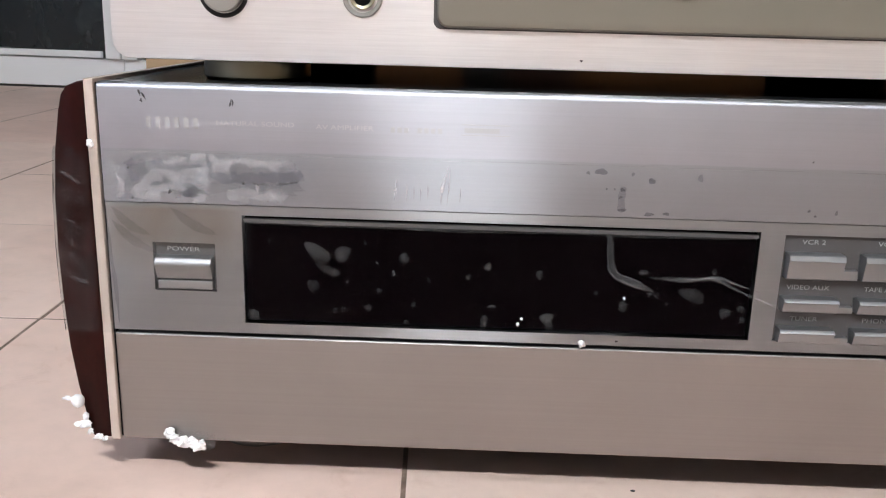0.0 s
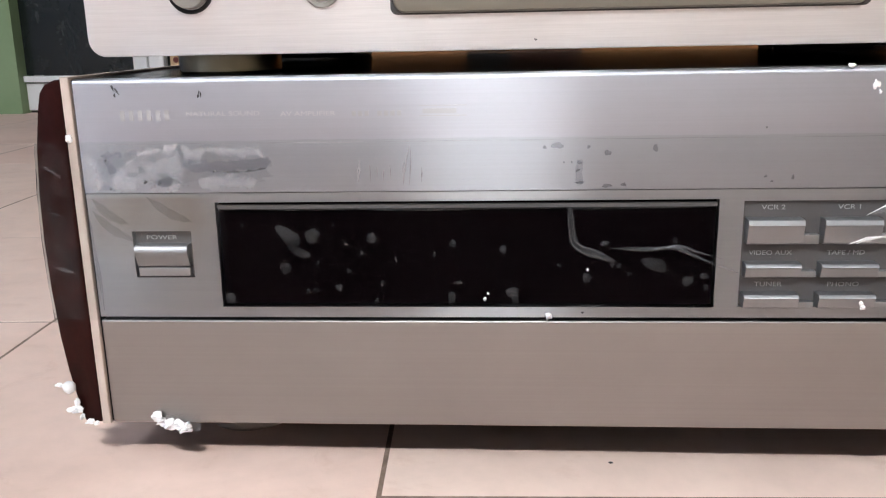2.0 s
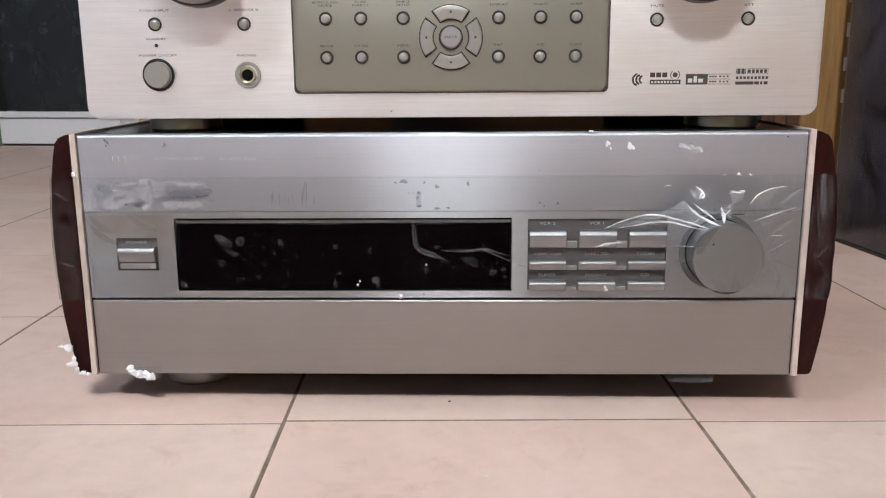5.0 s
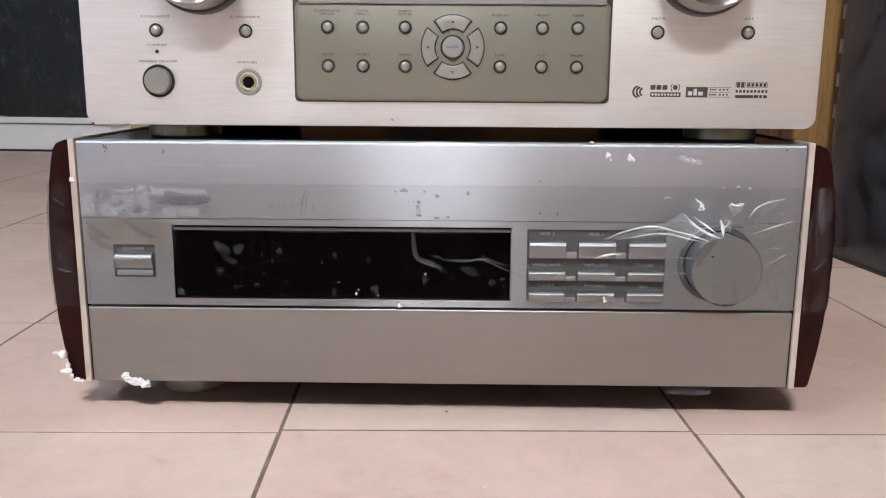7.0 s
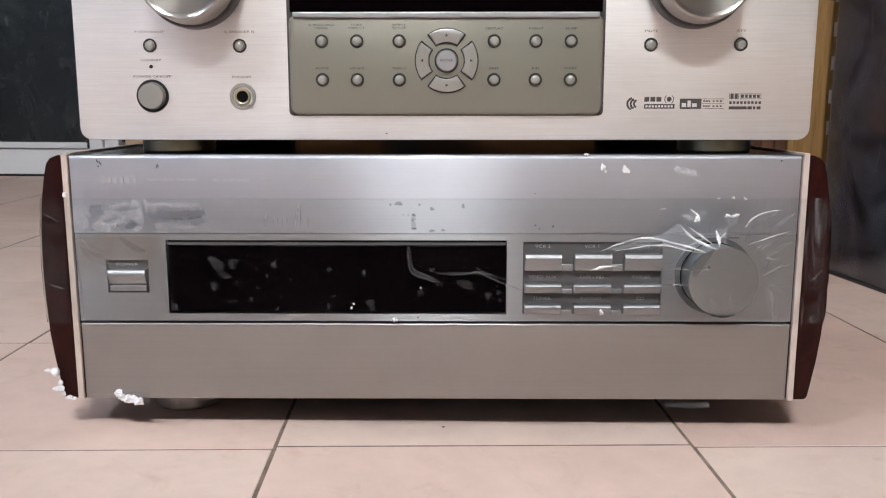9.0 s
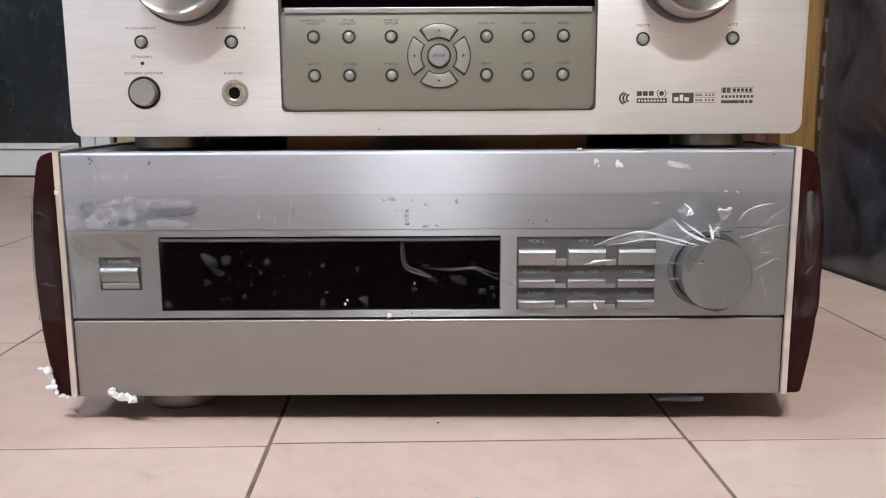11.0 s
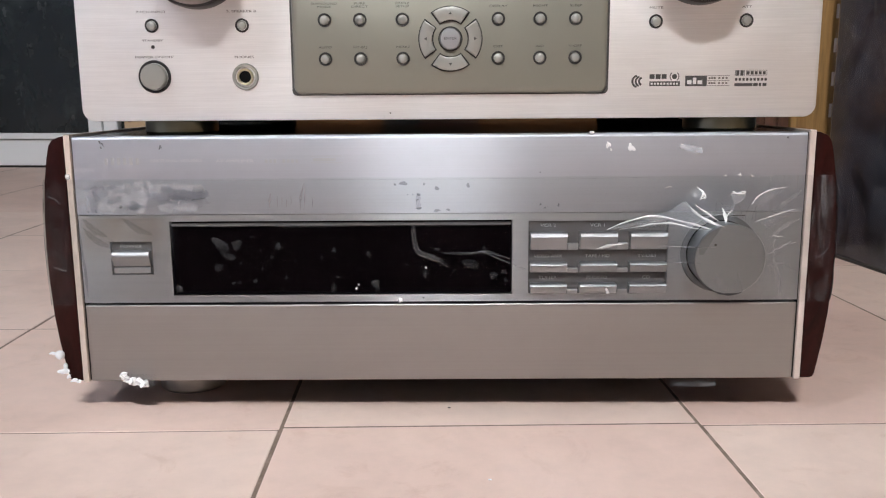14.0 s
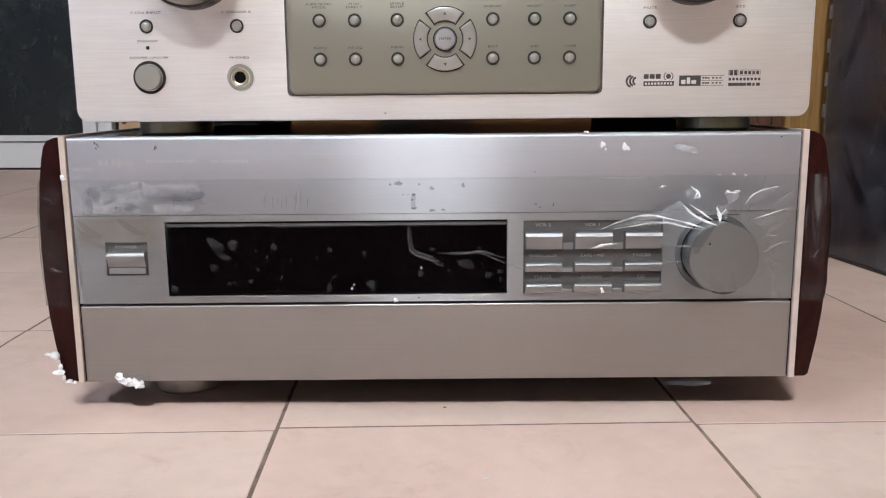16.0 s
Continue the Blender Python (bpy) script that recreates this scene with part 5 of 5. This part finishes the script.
patch("tape_facet", [(170.5, 82.3), (172.5, 94.1), (177.0, 82.6)], M["veil"], 8)
patch("tape_facet", [(162.7, 121.0), (152.2, 103.9), (149.6, 104.6), (150.9, 113.6), (156.6, 119.1)], M["damp_and_reflection"], 9)

# painted shade: a dark arc along the underside of the knob's lower rim
ribbon("worn_rim", [(1000 * KX + 20.5 * math.cos(radians(a)), 1000 * KZ + 20.5 * math.sin(radians(a))) for a in (-116, -104, -92, -80, -68)], 0.0007, M["chip"], tape, 0.0002)

# creases down both wooden cheeks and in the corner by the power key
for pts in (((228.0, 133.0), (233.5, 128.5)), ((226.5, 118.0), (234.5, 114.0)), ((227.5, 98.0), (233.0, 104.5))):
    ribbon("tape_crease", pts, 0.0013, M["faint"], tape, 0.0005)
for k, pts in enumerate((((-232.0, 138.0), (-226.0, 133.5)), ((-233.0, 118.5), (-225.5, 117.0)), ((-232.5, 95.0), (-226.5, 92.5)), ((-230.5, 110.0), (-231.5, 104.0)))):
    island("tape_crease", pts, 0.6, M["faint"], tape, 0.0003, 80 + 3 * k, 0.9)
for pts in (((-213.5, 124.5), (-207.0, 117.5), (-199.0, 113.5)), ((-213.8, 119.0), (-206.0, 111.0), (-196.0, 106.5)), ((-190.0, 124.8), (-181.0, 118.0), (-172.0, 114.5))):
    ribbon("tape_fold", pts, 0.0024, M["damp_veil"], tape, 0.0004)
# milky lip where the tape bridges the display's upper edge
ribbon("tape_crease", [(-161, 119.4), (-120, 119.6), (-80, 119.3), (-40, 119.6), (0, 119.4), (43, 119.5)], 0.0009, M["bubble"], tape, 0.0002)

# worn upper edge of the tape and white shreds along its lower edge
for x0, x1 in ((-214, -150), (-148, -96), (-92, -20), (-18, 62), (70, 128)):
    ribbon("tape_edge", [(x0 + (x1 - x0) * k / 5, 146.9 + 0.08 * math.sin(x0 + 2.1 * k)) for k in range(6)], 0.00022, M["crease"], tape, 0.0002)
for x, r in ((-214, 0.9), (-209, 0.6), (-201, 1.0), (-197.5, 0.8), (-187, 0.5), (-26, 0.5), (60, 0.5)):
    blob("tape_shred", x / 1000, 0.0716, 0.0014 * r, 0.0006, 4, M["crease"], tape, -0.0018, int(300 - x), 0.4)

# chips, dents and dirt on the fascia
for k, (x, z, rx, rz, turn) in enumerate(((-200.2, 169.6, 0.35, 1.3, 20), (-198.6, 168.4, 0.35, 1.6, 35), (-199.6, 166.6, 0.4, 0.8, -10), (-164.9, 166.4, 0.35, 1.4, -12), (-164.0, 166.6, 0.3, 1.1, -5))):
    blob("chip", x / 1000, z / 1000, rx / 1000, rz / 1000, turn, M["chip"], amp, -0.0001, 90 + k, 0.4)
for k, (x, z, r) in enumerate(((-189.8, 131.3, 0.75), (-204.8, 128.4, 0.45), (-154.8, 135.1, 0.4), (-205.7, 140.4, 0.5), (-9.9, 74.9, 0.5), (-160.5, 135.5, 0.5))):
    blob("dirt_speck", x / 1000, z / 1000, r / 1000, r / 1000, 0, M["chip"], tape, -lift(x / 1000, z / 1000) - 0.0003, 110 + k, 0.4)

blob("chip", -0.0308, 0.1853, 0.0005, 0.0004, 30, M["chip"], recv, RY - 0.0001, 130, 0.5)
for x, z, rx, rz in ((60, 150.5, 0.3, 0.3), (205, 170, 0.6, 0.4)):
    blob("chip", x / 1000, z / 1000, rx / 1000, rz / 1000, 20, M["chip"], amp, -0.0001, int(140 + x), 0.5)

# scraps of clear tape under the front edge
def scrap(x0, x1, z0, z1, y0, y1, label):
    bm = bmesh.new()
    n = 14
    rows = []
    for i in range(n + 1):
        u = i / n
        rows.append([bm.verts.new((x0 + (x1 - x0) * u, y0 + (y1 - y0) * v - 0.0008 * math.sin(9 * u + 3 * v), z1 + (z0 - z1) * v + 0.0003 * math.sin(7 * u) * v)) for v in (0, 0.25, 0.5, 0.75, 1)])
    for a, b in zip(rows, rows[1:]):
        for j in range(4):
            bm.faces.new((a[j], b[j], b[j + 1], a[j + 1]))
    ob = smooth(part("tape_scrap", face_front(bm), M["tape_flap"]), 180)
    ob.matrix_world = LEVEL
    ob.visible_shadow = False
    return tagged(ob, label, "tape scrap", "tape scraps")


scrap(-0.1915, -0.1765, 0.0196, 0.0272, -0.0012, -0.0026, "scrap of clear tape with white crumbs under the front edge")
scrap(0.1425, 0.1710, 0.0168, 0.0235, 0.0080, 0.0010, "scrap of clear tape folded below the front edge")
for i, (x, z, r, fl) in enumerate(((-0.0239, 0.0735, 0.0015, 1.0), (-0.0082, 0.0935, 0.0006, 0.6), (-0.0503, 0.0809, 0.0008, 0.8), (-0.0489, 0.0833, 0.0005, 1.0), (0.1000, 0.0805, 0.0010, 0.7), (0.1008, 0.0788, 0.0009, 1.2),
                                   (0.0900, 0.1736, 0.0008, 1.6), (-0.2203, 0.1495, 0.0017, 0.9))):
    c = crumb("polystyrene_crumb", x, -lift(x, z) - 0.0007 if z < 0.148 else -0.0006, z, r, 40 + i, fl)
for x, z, rx, rz, turn in ((0.0998, 0.1664, 0.0013, 0.0018, 20), (0.1015, 0.1636, 0.0005, 0.0009, 30), (0.1133, 0.1646, 0.0020, 0.0022, 10)):
    ob = blob("foam_flake", x, z, rx, rz, turn, M["foam"], tape, -0.0004, int(1e4 * x) + 11, 0.42)
island("tape_smear", ((143.0, 165.6), (148.0, 164.0), (154.0, 162.4)), 1.7, M["stretch"], tape, 0.0006, 200, 1.0)
island("tape_smear", ((143.5, 165.0), (147.5, 163.0)), 0.9, M["stretch"], tape, 0.0009, 207, 1.1)

# ---- floor tiles, last: columns along us, rows along vs, turned two degrees from the amplifier's line ----
TURN = 2.1
RT2 = Matrix.Rotation(radians(TURN), 3, "Z")
us = [-0.3417 - 0.25 * k for k in range(9, 0, -1)] + [-0.3417, -0.0953, 0.1569, 0.3999] + [0.3999 + 0.25 * k for k in range(1, 8)]
vs = [-0.0233 - 0.25 * k for k in range(16, 0, -1)] + [-0.0233, 0.2068] + [0.2068 + 0.25 * k for k in range(1, 8)]
GAP = 0.0009
shapes = {}
rng = random.Random(4)


def tile_mesh(w, d):
    """One mesh for every tile of the same size."""
    key = round(w, 4), round(d, 4)
    if key not in shapes:
        bm = box(-w / 2 + GAP, w / 2 - GAP, -d / 2 + 0.75 * GAP, d / 2 - 0.75 * GAP, -0.010, 0.0, 0.0005, 1)
        shapes[key] = bpy.data.meshes.new("tile")
        bm.to_mesh(shapes[key])
        bm.free()
        shapes[key].materials.append(M["tile"])
    return shapes[key]


for i, (u0, u1) in enumerate(zip(us, us[1:])):
    rows, shift, skew = list(vs), 0.0, rng.uniform(-0.12, 0.12)
    if abs(u0 + 0.0953) < 1e-6:
        shift = 0.0042
    if abs(u0 - 0.1569) < 1e-6:
        rows.remove(0.2068)
    for v0, v1 in zip(rows, rows[1:]):
        p = RT2 @ Vector(((u0 + u1) / 2, (v0 + v1) / 2 + shift, 0))
        if not (ROOM_W - 0.15 < p.x < ROOM_R + 0.15 and ROOM_B - 0.15 < p.y < ROOM_F + 0.15):
            continue
        t = new("tile", tile_mesh(u1 - u0, v1 - v0))
        t.parent = floor
        t.matrix_world = Matrix.Translation((p.x, p.y, rng.uniform(-0.0004, 0.0))) @ Matrix.Rotation(radians(TURN + skew), 4, "Z")
